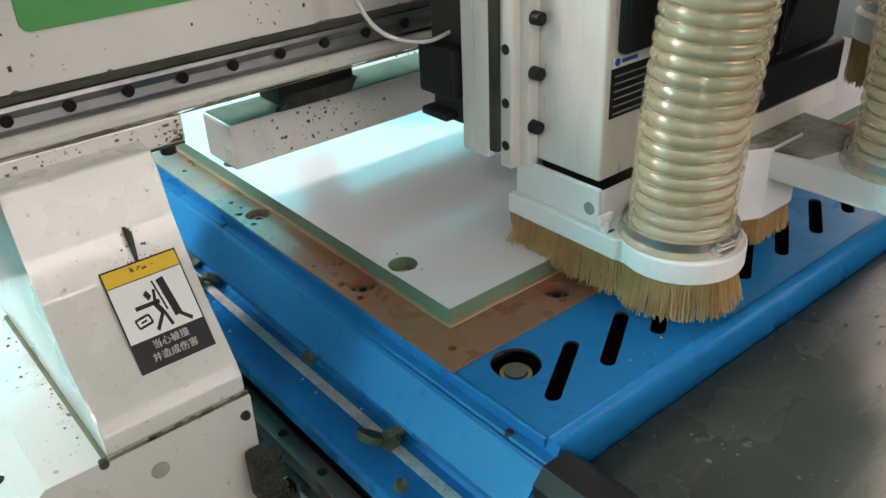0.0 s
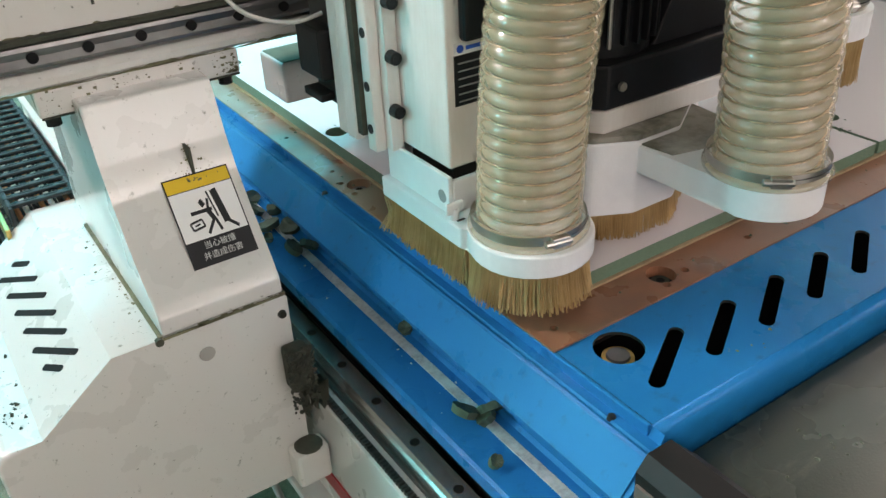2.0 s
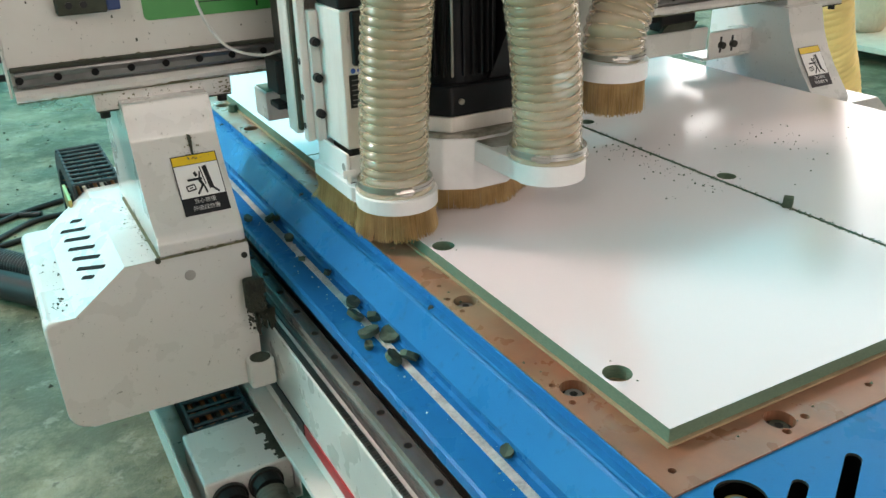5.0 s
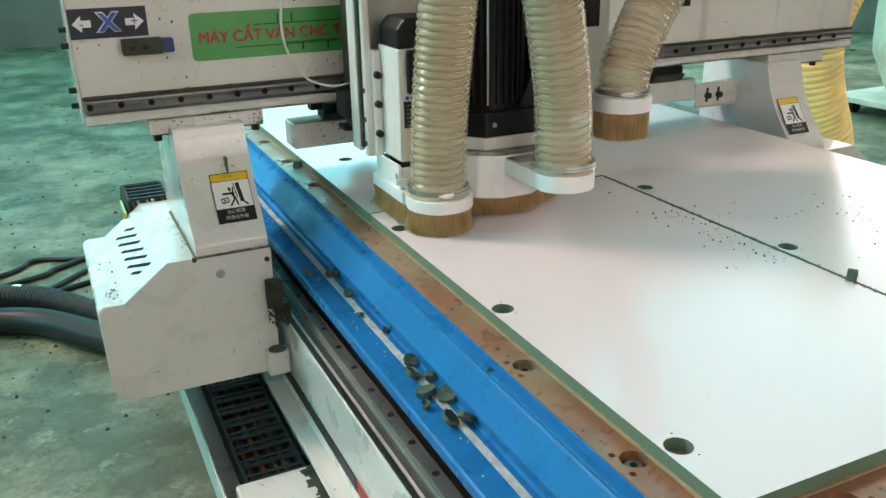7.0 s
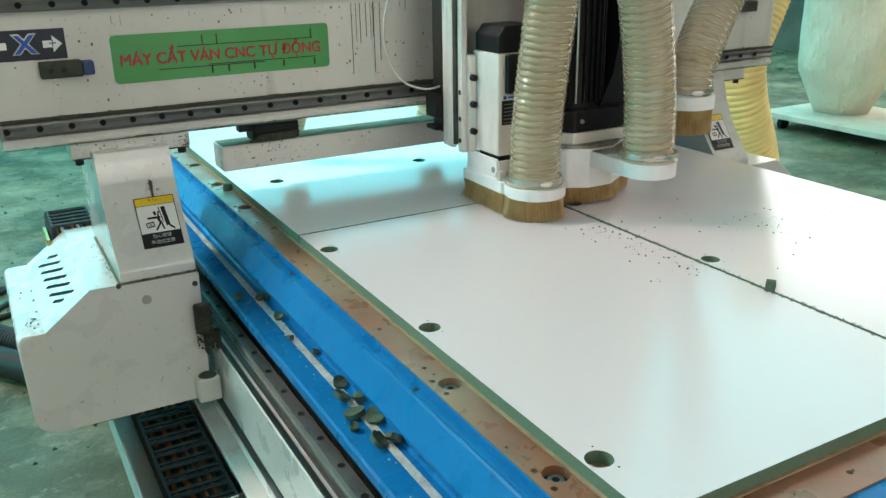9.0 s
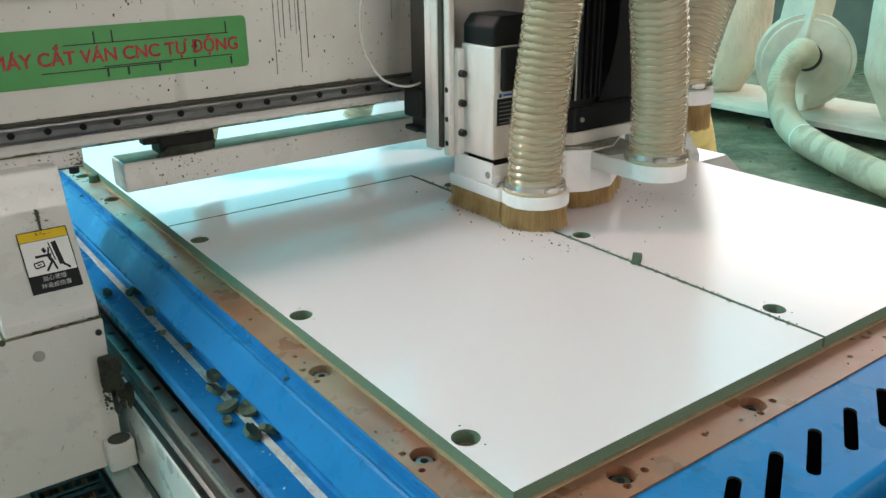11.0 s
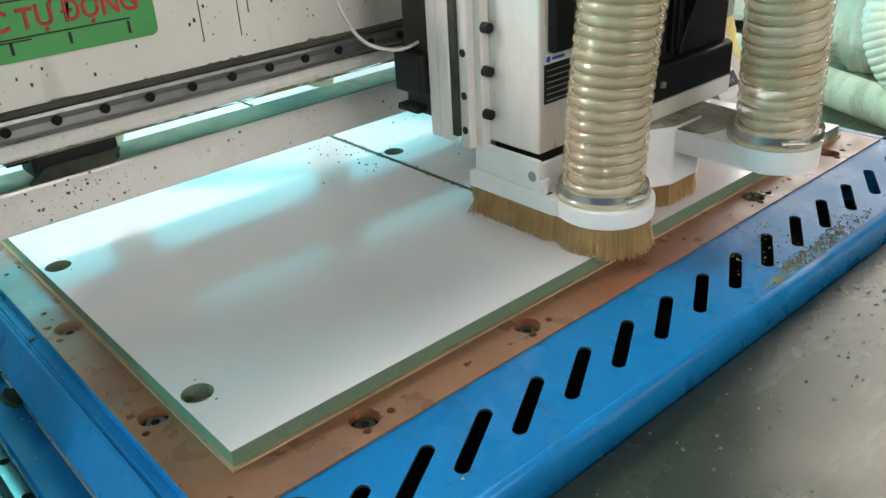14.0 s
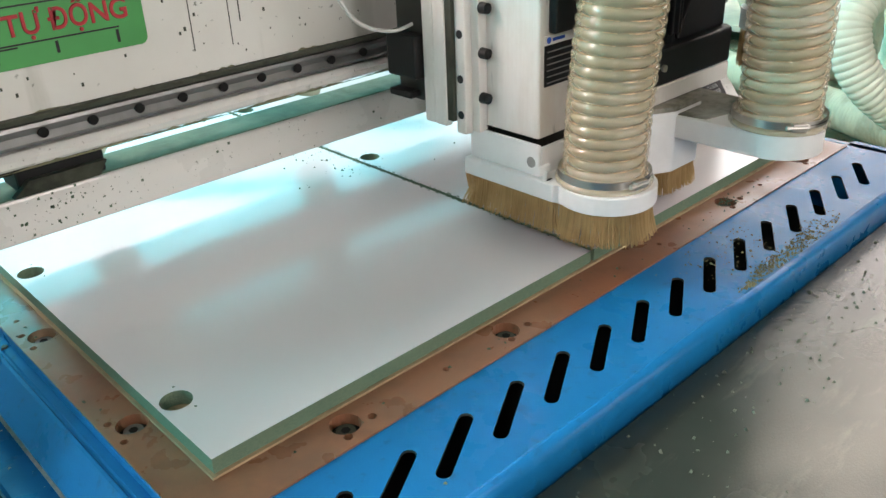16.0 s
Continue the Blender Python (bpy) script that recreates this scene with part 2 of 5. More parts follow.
# ---- mesh helpers ----
def part(name, bm, mat, parent=None, label="", smooth=False):
    me = bpy.data.meshes.new(name)
    bmesh.ops.recalc_face_normals(bm, faces=bm.faces)
    if smooth:
        for f in bm.faces:
            f.smooth = True
    bm.to_mesh(me)
    bm.free()
    for m in mat if isinstance(mat, (list, tuple)) else (mat,):
        me.materials.append(m)
    ob = new(name, me)
    if parent:
        ob.parent = parent
    if label:
        tagged(ob, label)
    return ob


def empty(name, label, category, at=(0, 0, 0), group=""):
    ob = new(name)
    ob.location = at
    return tagged(ob, label, category, group)


def box(bm, x0, x1, y0, y1, z0, z1, bevel=0.0, seg=2):
    v = bmesh.ops.create_cube(bm, size=1.0)["verts"]
    bmesh.ops.scale(bm, vec=(x1 - x0, y1 - y0, z1 - z0), verts=v)
    bmesh.ops.translate(bm, vec=((x0 + x1) / 2, (y0 + y1) / 2, (z0 + z1) / 2), verts=v)
    if bevel:
        e = list({e for a in v for e in a.link_edges})
        bmesh.ops.bevel(bm, geom=e, offset=bevel, segments=seg, affect="EDGES", profile=0.5)
    return bm


def B(x0, x1, y0, y1, z0, z1, bevel=0.002, seg=2):
    return box(bmesh.new(), x0, x1, y0, y1, z0, z1, bevel, seg)


def prism(pts, axis, a, b, bevel=0.0):
    """Extrudes a closed outline along an axis from a to b. The outline's pair are the other two axes in order."""
    bm = bmesh.new()
    put = {"x": lambda p, c: (c, p[0], p[1]), "y": lambda p, c: (p[0], c, p[1]), "z": lambda p, c: (p[0], p[1], c)}[axis]
    lo = [bm.verts.new(put(p, a)) for p in pts]
    hi = [bm.verts.new(put(p, b)) for p in pts]
    bm.faces.new(lo)
    bm.faces.new(hi[::-1])
    for i in range(len(pts)):
        j = (i + 1) % len(pts)
        bm.faces.new((lo[i], hi[i], hi[j], lo[j]))
    if bevel:
        bmesh.ops.bevel(bm, geom=bm.edges[:], offset=bevel, segments=2, affect="EDGES", profile=0.5)
    return bm


def circle(cx, cy, r, n=24, turn=0.0):
    return [(cx + r * math.cos(turn + 2 * math.pi * i / n), cy + r * math.sin(turn + 2 * math.pi * i / n)) for i in range(n)]


def slot(x0, y0, x1, y1, r, n=6):
    a = math.atan2(y1 - y0, x1 - x0)
    one = [(x1 + r * math.cos(a - math.pi / 2 + math.pi * i / n), y1 + r * math.sin(a - math.pi / 2 + math.pi * i / n)) for i in range(n + 1)]
    two = [(x0 + r * math.cos(a + math.pi / 2 + math.pi * i / n), y0 + r * math.sin(a + math.pi / 2 + math.pi * i / n)) for i in range(n + 1)]
    return one + two


def plate(outline, holes, z0, z1, side=0):
    """A sheet with holes through it; its sides take the material slot given."""
    bm = bmesh.new()
    loops = []
    for pts in (outline, *holes):
        vs = [bm.verts.new((x, y, z1)) for x, y in pts]
        loops.append(vs)
        for i in range(len(vs)):
            bm.edges.new((vs[i], vs[(i + 1) % len(vs)]))
    bmesh.ops.triangle_fill(bm, use_beauty=True, use_dissolve=False, edges=bm.edges[:])
    top = bm.faces[:]
    low = {v: bm.verts.new((v.co.x, v.co.y, z0)) for vs in loops for v in vs}
    for f in top:
        bm.faces.new([low[v] for v in reversed(f.verts)]).material_index = side
    for vs in loops:
        for i in range(len(vs)):
            a, b = vs[i], vs[(i + 1) % len(vs)]
            bm.faces.new((a, b, low[b], low[a])).material_index = side
    return bm


def cyl(bm, p0, p1, r0, r1=None, n=16, caps=True):
    p0, p1 = Vector(p0), Vector(p1)
    d = p1 - p0
    m = Matrix.Translation((p0 + p1) / 2) @ d.to_track_quat("Z", "Y").to_matrix().to_4x4()
    bmesh.ops.create_cone(bm, cap_ends=caps, segments=n, radius1=r0, radius2=r0 if r1 is None else r1, depth=d.length, matrix=m)
    return bm


def C(p0, p1, r0, r1=None, n=16):
    return cyl(bmesh.new(), p0, p1, r0, r1, n)


def spline(pts, n):
    """Points along a smooth curve through pts."""
    p = [Vector(q) for q in pts]
    p = [2 * p[0] - p[1], *p, 2 * p[-1] - p[-2]]
    out = []
    for i in range(1, len(p) - 2):
        for k in range(n):
            t = k / n
            a, b, c, d = p[i - 1 : i + 3]
            out.append(0.5 * (2 * b + (c - a) * t + (2 * a - 5 * b + 4 * c - d) * t * t + (3 * b - a - 3 * c + d) * t ** 3))
    out.append(p[-2])
    return out


def even(pts, step):
    out, rest = [pts[0]], 0.0
    for a, b in zip(pts, pts[1:]):
        d = (b - a).length
        s = step - rest
        while s <= d:
            out.append(a.lerp(b, s / d))
            s += step
        rest = d - (s - step)
    return out


def frames(pts):
    """Axes across the way at each point."""
    side = Vector((1, 0, 0)) if abs((pts[1] - pts[0]).normalized().x) < 0.9 else Vector((0, 1, 0))
    out = []
    for i, p in enumerate(pts):
        d = (pts[min(i + 1, len(pts) - 1)] - pts[max(i - 1, 0)]).normalized()
        side = (side - d * side.dot(d)).normalized()
        out.append((p, side, d.cross(side)))
    return out


def tube(pts, radius, n=12, ribs=None, bm=None):
    """A tube along pts. ribs: a function of the point's number that gives its radius."""
    bm = bm or bmesh.new()
    rings = []
    for i, (p, u, v) in enumerate(frames(pts)):
        r = ribs(i) if ribs else radius
        rings.append([bm.verts.new(p + r * (math.cos(2 * math.pi * k / n) * u + math.sin(2 * math.pi * k / n) * v)) for k in range(n)])
    for a, b in zip(rings, rings[1:]):
        for k in range(n):
            bm.faces.new((a[k], a[(k + 1) % n], b[(k + 1) % n], b[k]))
    if not ribs:
        bm.faces.new(rings[0][::-1])
        bm.faces.new(rings[-1])
    return bm


def helix(pts, radius, pitch, n=18):
    fr = frames(pts)
    length = [0.0]
    for a, b in zip(pts, pts[1:]):
        length.append(length[-1] + (b - a).length)
    out = []
    total = int(length[-1] / pitch * n)
    j = 0
    for i in range(total):
        s = i * pitch / n
        while j < len(length) - 2 and length[j + 1] < s:
            j += 1
        f = (s - length[j]) / max(1e-9, length[j + 1] - length[j])
        p, u, v = fr[j][0].lerp(fr[j + 1][0], f), fr[j][1], fr[j][2]
        a = 2 * math.pi * i / n
        out.append(p + radius * (math.cos(a) * u + math.sin(a) * v))
    return out


def corrugated(name, path, radius, parent, mat=None, wire=None, pitch=0.0145, amp=0.0056, n=40, label="", cats=None):
    """A ribbed hose: one round rib winds up it, with a wire in the valley."""
    m = 9
    pts = even(spline(path, 24), pitch / m)
    bm = bmesh.new()
    rings = []
    for i, (p, u, v) in enumerate(frames(pts)):
        ring = []
        for k in range(n):
            f = 2 * ((i / m - k / n) % 1.0) - 1
            r = radius - amp + amp * max(0.0, 1 - f * f) ** 0.55
            a = 2 * math.pi * k / n
            ring.append(bm.verts.new(p + r * (math.cos(a) * u + math.sin(a) * v)))
        rings.append(ring)
    for a, b in zip(rings, rings[1:]):
        for k in range(n):
            bm.faces.new((a[k], a[(k + 1) % n], b[(k + 1) % n], b[k]))
    ob = part(name, bm, mat or HOSE, parent, label, True)
    if wire:
        part("wire", tube(helix(pts, radius - amp + 0.0010, pitch, 24), 0.0013, 5), wire, ob, "copper spiral wire in the hose wall", True)
    return ob


def words(name, text, mat, m, size, parent, depth=0.0006, label="", fat=0.0):
    cu = bpy.data.curves.new(name, "FONT")
    cu.body, cu.size, cu.extrude, cu.offset = text, size, depth, 0.0
    cu.bevel_depth, cu.bevel_resolution = max(0.0, fat), 0
    cu.align_x, cu.align_y = "CENTER", "CENTER"
    tmp = new(name + "_curve", cu)
    bpy.context.view_layer.update()
    me = bpy.data.meshes.new_from_object(tmp.evaluated_get(bpy.context.evaluated_depsgraph_get()))
    bpy.data.objects.remove(tmp)
    me.transform(m)
    me.materials.clear()
    me.materials.append(mat)
    ob = new(name, me)
    ob.parent = parent
    if label:
        tagged(ob, label)
    return ob


# ---- the hall ----
def structure(name, bm, mat, label, smooth=False):
    return tagged(part(name, bm, mat, None, "", smooth), label, kind="structure")


structure("floor", B(-7, 10, -6, 11.9, -0.12, 0.0, 0), FLOOR, "worn greenish concrete workshop floor with dust and damp stains")


def wall(name, x0, x1, y0, y1, z1, opening, label):
    """A wall along x or y, with one opening given along it and in height."""
    a, b, lo, hi = opening
    along_x = x1 - x0 > y1 - y0
    bm = bmesh.new()
    if along_x:
        for s in ((x0, a, 0, z1), (b, x1, 0, z1), (a, b, 0, lo), (a, b, hi, z1)):
            if s[1] - s[0] > 0.01 and s[3] - s[2] > 0.01:
                box(bm, s[0], s[1], y0, y1, s[2], s[3])
    else:
        for s in ((y0, a, 0, z1), (b, y1, 0, z1), (a, b, 0, lo), (a, b, hi, z1)):
            if s[1] - s[0] > 0.01 and s[3] - s[2] > 0.01:
                box(bm, x0, x1, s[0], s[1], s[2], s[3])
    return structure(name, bm, WALL, label)


# roof, south and west walls are never in view; they enclose the light
wall("wall_north", -1.2, 10, 11.5, 11.7, 5.2, (-1.0, 7.0, 2.9, 4.9), "grey workshop wall with a long high window")
wall("wall_north_west", -7, -1.2, 11.5, 11.7, 5.2, (-5.8, -1.6, 1.4, 4.9), "grey workshop wall with a tall window")
wall("wall_south", -7, 10, -6.0, -5.8, 5.2, (-1.5, 3.5, 1.0, 4.2), "unseen grey workshop wall with a wide opening")
wall("wall_west", -6.2, -6.0, -5.8, 11.5, 5.2, (0.6, 5.0, 1.3, 3.7), "unseen grey workshop wall with a side opening")
wall("wall_east", 9.0, 9.2, -5.8, 11.5, 5.2, (-2.5, 9.5, 2.7, 5.0), "grey workshop wall with a long high window")
structure("ceiling", B(-6.2, 9.2, -6, 11.7, 5.2, 5.3, 0), ROOF, "unseen dark sheet roof that closes in the workshop's light")


def pane(name, x0, x1, y0, y1, z0, z1, mat, label, bars):
    root = tagged(empty(name, label, "window"), kind="structure")
    along_x = x1 - x0 > y1 - y0
    for i in range(bars):
        f0, f1 = i / bars, (i + 1) / bars
        if along_x:
            part("pane", B(x0 + (x1 - x0) * f0 + 0.03, x0 + (x1 - x0) * f1 - 0.03, y0, y1, z0 + 0.03, z1 - 0.03, 0), mat, root)
        else:
            part("pane", B(x0, x1, y0 + (y1 - y0) * f0 + 0.03, y0 + (y1 - y0) * f1 - 0.03, z0 + 0.03, z1 - 0.03, 0), mat, root)
    return root


# unseen glowing panes, placed by the reflections and shadows they give
pane("window_1", -1.0, 7.0, 11.58, 11.60, 2.9, 4.9, DAYCYAN, "long high window with bright cyan frosted panes", 2)
pane("side_fill_panes", -6.12, -6.10, 0.6, 5.0, 1.3, 3.7, DAYCYAN, "unseen glowing cyan panes added to tint the left side", 3)
pane("window_3", 9.08, 9.10, -2.5, 9.5, 2.7, 5.0, DAYROSE, "long high window with bright frosted panes", 6)
pane("window_4", -5.8, -1.6, 11.58, 11.60, 1.4, 4.9, DAYCYAN, "tall window with bright cyan frosted panes", 3)
pane("skylight_1", -3.7, -1.9, 2.6, 4.4, 5.17, 5.19, DAYWHITE, "unseen bright translucent sheet in the roof", 4)
# added pane, mirrored in the belt and lighting the right side
pane("roof_fill_panes", 4.6, 8.4, 0.2, 1.8, 5.17, 5.19, ROOFFILL, "unseen bright translucent sheet in the roof", 4)
pane("skylight_3", -1.6, 8.7, 3.7, 10.7, 5.17, 5.19, ROOFCYAN, "broad cyan translucent skylight sheet in the roof", 1)
pane("skylight_4", -4.9, -3.7, -4.2, -3.0, 5.17, 5.19, DAYWHITE, "unseen bright translucent sheet in the roof", 2)
# glowing panes added behind the camera; no doorway is in view
pane("front_fill_panes", -1.5, 3.5, -5.92, -5.90, 1.0, 3.3, DAYWHITE, "unseen bright panes added to light the front faces", 2)
# unseen strip added so that the curved legs show a highlight
pane("leg_glint_panes", -0.4, 2.4, -5.92, -5.90, 3.75, 4.2, DAYGLINT, "unseen bright panes added for the highlight on the legs", 2)


# ---- the machine's bed ----
ZB = 0.85  # top of the sheet
SLOT_PITCH = 0.0797


def machine_bed():
    bed = empty("machine_bed", "blue painted steel bed of a panel cutting router with slotted front", "machine bed", (0, 0, 0))
    holes = [slot(-0.001 + SLOT_PITCH * i, -0.1525, 0.072 + SLOT_PITCH * i, -0.1095, 0.0082) for i in range(15)]
    holes.append(circle(0.008, -0.093, 0.026, 28))
    # slot walls and underside painted dark for the shade in the slots
    part("top_plate", plate([(-0.046, -0.19), (1.30, -0.19), (1.30, -0.058), (-0.046, -0.058)], holes, 0.8225, 0.826, 1), [BLUE, DARKSTEEL_SHADE], bed, "blue steel plate with slanted slots")
    part("top_lip", B(-0.0505, -0.046, -0.19, 2.62, 0.812, 0.8262, 0.0015), BLUE, bed)
    # rounded front edge
    arc = [(-0.19 - 0.013 * math.sin(a), 0.813 + 0.013 * math.cos(a)) for a in [math.pi / 2 * i / 8 for i in range(9)]]
    prof = arc + [(-0.2030, 0.776), (-0.190, 0.776), (-0.186, 0.79)]
    part("front_edge", prism(prof, "x", -0.046, 1.30), BLUE, bed, "rounded blue front edge", True)
    # black sheet in place of the shade under the slots
    part("slot_shade", B(-0.04, 1.27, -0.187, 0.40, 0.69, 0.695, 0), SHADOWBOX, bed, "near-black sheet painted for the shade below the slots")
    # side cover: narrow step, sloped face, recess and the ledge below
    side = [(-0.046, 0.8245), (-0.050, 0.8132), (-0.0605, 0.813), (-0.0622, 0.8105), (-0.0645, 0.8105), (-0.0665, 0.813), (-0.070, 0.811), (-0.0985, 0.774), (-0.098, 0.768), (-0.094, 0.763), (-0.062, 0.752),
            (-0.056, 0.700), (-0.060, 0.6955), (-0.124, 0.692), (-0.128, 0.689), (-0.128, 0.672), (-0.124, 0.672), (-0.124, 0.684), (-0.046, 0.684)]
    part("side_cover", prism(side, "y", -0.205, 2.62), BLUE, bed, "folded blue side cover with a ledge")
    part("cover_end", prism([(-0.046, 0.813), (-0.064, 0.8115), (-0.097, 0.774), (-0.097, 0.70), (-0.046, 0.70)], "y", -0.211, -0.2052), BLUE, bed)
    part("marking_stripe", B(-0.0835, -0.0705, -0.20, 2.6, 0.6925, 0.6957, 0), SAWDUST, bed, "pale dusty stripe along the ledge")
    for y in (-0.152, 0.42, 0.945, 1.50):
        part("screw", C((-0.0575, y, 0.811), (-0.0575, y, 0.8155), 0.005, 0.0035, 12), DARKSTEEL_SHADE, bed)
    # rail, rack and the white side beam
    part("rail_base", B(-0.150, -0.06, -0.20, 2.62, 0.585, 0.606, 0.002), DARKSTEEL_SHADE, bed, "greasy black rail base")
    rail = part("linear_rail", prism([(-0.144, 0.606), (-0.116, 0.606), (-0.116, 0.616), (-0.121, 0.621), (-0.116, 0.626), (-0.118, 0.634), (-0.142, 0.634), (-0.144, 0.626), (-0.139, 0.621), (-0.144, 0.616)], "y", -0.20, 2.62), RAILSTEEL, bed, "ground steel linear rail with bolt holes")
    for i in range(28):
        part("bolt_hole", C((-0.130, 0.0 + 0.0915 * i, 0.6335), (-0.130, 0.0 + 0.0915 * i, 0.6347), 0.0062, None, 12), SHADOWBOX, rail)
    part("inner_wall", B(-0.10, -0.094, -0.2, 2.62, 0.56, 0.684, 0), DARKSTEEL_SHADE, bed)
    # toothed rack
    bm = bmesh.new()
    for i in range(420):
        y = -0.19 + 0.0063 * i
        box(bm, -0.1685, -0.160, y, y + 0.0034, 0.597, 0.6068)
    part("rack", bm, DARKSTEEL_SHADE, bed, "fine toothed steel rack")
    part("side_beam", B(-0.172, -0.05, -0.20, 2.62, 0.40, 0.599, 0.003), WHITE, bed, "white painted side beam")
    part("stripe", B(-0.1745, -0.1715, -0.20, 0.712, 0.437, 0.465, 0), RED, bed, "red stripe along the beam")
    part("dark_stripe", B(-0.1745, -0.1715, 0.716, 2.6, 0.437, 0.465, 0), INK, bed, "black stripe along the beam")
    part("beam_flange", B(-0.205, -0.05, -0.20, 2.62, 0.382, 0.398, 0.002), DUSTY, bed)
    part("cross_beam", B(-0.05, 1.27, 0.02, 0.12, 0.40, 0.48, 0.003), WHITE, bed)
    part("cross_beam", B(-0.05, 1.27, 1.2, 1.3, 0.40, 0.48, 0.003), WHITE, bed)
    part("cross_beam", B(-0.05, 1.27, 2.4, 2.5, 0.40, 0.48, 0.003), WHITE, bed)
    for y in (0.02, 1.2, 2.4):
        part("leg", B(0.06, 0.16, y, y + 0.10, 0.0, 0.399, 0.003), WHITE, bed, "white steel leg")
        part("leg", B(1.27, 1.37, y, y + 0.10, 0.0, 0.381, 0.003), WHITE, bed, "white steel leg")
    part("right_beam", B(1.27, 1.40, -0.20, 2.62, 0.382, 0.684, 0.003), WHITE, bed)
    part("right_cover", prism([(1.27, 0.826), (1.285, 0.826), (1.33, 0.77), (1.38, 0.69), (1.38, 0.686), (1.27, 0.686)], "y", -0.205, 2.62), BLUE, bed)
    part("front_skirt", B(-0.05, 1.30, -0.206, -0.195, 0.40, 0.702, 0.002), BLUE, bed)
    # hold-down bolt in the front plate
    bolt = part("hold_down_bolt", C((0.008, -0.093, 0.771), (0.008, -0.093, 0.812), 0.013, None, 24), STEEL, bed, "steel bolt head set in a round hole")
    bm = bmesh.new()
    cyl(bm, (0.008, -0.093, 0.792), (0.008, -0.093, 0.815), 0.0185, 0.0165, 28)
    part("ring", bm, BRASS, bolt, "brass ring")
    part("bolt_face", C((0.008, -0.093, 0.815), (0.008, -0.093, 0.8175), 0.0125, 0.0115, 24), STEEL, bolt)
    # side tray with its chain, and the box below the beam
    tray = part("chain_tray", prism([(-0.385, 0.36), (-0.381, 0.36), (-0.381, 0.284), (-0.186, 0.284), (-0.186, 0.36), (-0.182, 0.36), (-0.182, 0.28), (-0.385, 0.28)], "y", 0.745, 2.6), DUSTY, bed, "pale sheet metal tray for the cable chain")
    return bed


def copper_frame():
    bolts = [(-0.020, y) for y in (0.136, 0.386, 1.378, 1.62, 1.86)] + [(x, -0.028) for x in (0.136, 0.382, 0.893, 1.14)]
    holes = []
    for x, y in bolts:
        holes.append(circle(x, y, 0.0172, 20))
        if x < 0:
            holes += [circle(-0.0385, y + 0.018, 0.0045, 10), circle(-0.0385, y - 0.022, 0.0045, 10)]
        else:
            holes += [circle(x + 0.028, -0.038, 0.0052, 10), circle(x - 0.010, -0.0465, 0.0052, 10)]
    holes += [circle(-0.030, y, 0.0038, 10) for y in (0.446, 0.60, 0.937, 1.25)] + [circle(-0.024, -0.032, 0.0045, 10)]
    holes += [circle(x, -0.034, 0.0042, 10) for x in (0.276, 0.602, 0.70, 0.992, 1.20)]
    ring = part("clamp_board", plate([(-0.0495, -0.061), (1.262, -0.061), (1.262, 2.50), (-0.0495, 2.50)], holes, 0.815, 0.8285), COPPER)
    tagged(ring, "brown phenolic board with counterbored bolts round the sheet", "clamp board")
    for x, y in bolts:
        b = part("bolt", C((x, y, 0.8152), (x, y, 0.8205), 0.0115, 0.0105, 20), STEEL if x < 0 else GRIME, ring, "zinc socket bolt sunk in its hole" if x < 0 else "dust-caked bolt sunk in its hole")
        part("socket", C((x, y, 0.8203), (x, y, 0.8210), 0.0052, None, 6), SHADOWBOX, b)
    # black slab that paints the shade seen down the drilled holes
    part("hole_shade", B(-0.045, 1.25, -0.055, 2.49, 0.803, 0.8145, 0), SHADOWBOX, ring)
    return ring


def spoil_board():
    s = part("spoil_board", B(-0.0042, 1.230, -0.0045, 2.455, 0.8287, 0.8318, 0.0006), TAN)
    return tagged(s, "tan fibreboard bed sheet under the white panel", "spoil board")


def sheet_piece(name, outline, cups, label):
    holes = [circle(x, y, 0.0175, 28) for x, y in cups]
    for x, y in cups:
        s = 1
        holes += [circle(x + s * 0.0095, y - 0.0240, 0.0016, 6), circle(x + s * 0.0095, y + 0.0240, 0.0016, 6)]
    bm = plate(outline, holes, 0.832, ZB, 1)
    return tagged(part(name, bm, [MELA, GREEN]), label, "panel", "cut panels on the bed")


XR = 1.225
sheet_piece("door_panel", [(0, 0), (0.5845, 0), (0.5845, 1.0515), (0, 1.0515)], [(0.0215, 0.110), (0.0215, 0.524), (0.0215, 0.941)],
            "white melamine door panel with green core and hinge cups")
sheet_piece("remaining_sheet", [(0.5915, 0), (XR, 0), (XR, 2.44), (0, 2.44), (0, 1.0575), (0.5915, 1.0575)],
            [(0.615, 0.099), (0.615, 0.515), (0.617, 0.933), (0.099, 1.488), (0.508, 1.488)],
            "white melamine sheet with green core, partly cut, with hinge cups")

machine_bed()
copper_frame()
spoil_board()


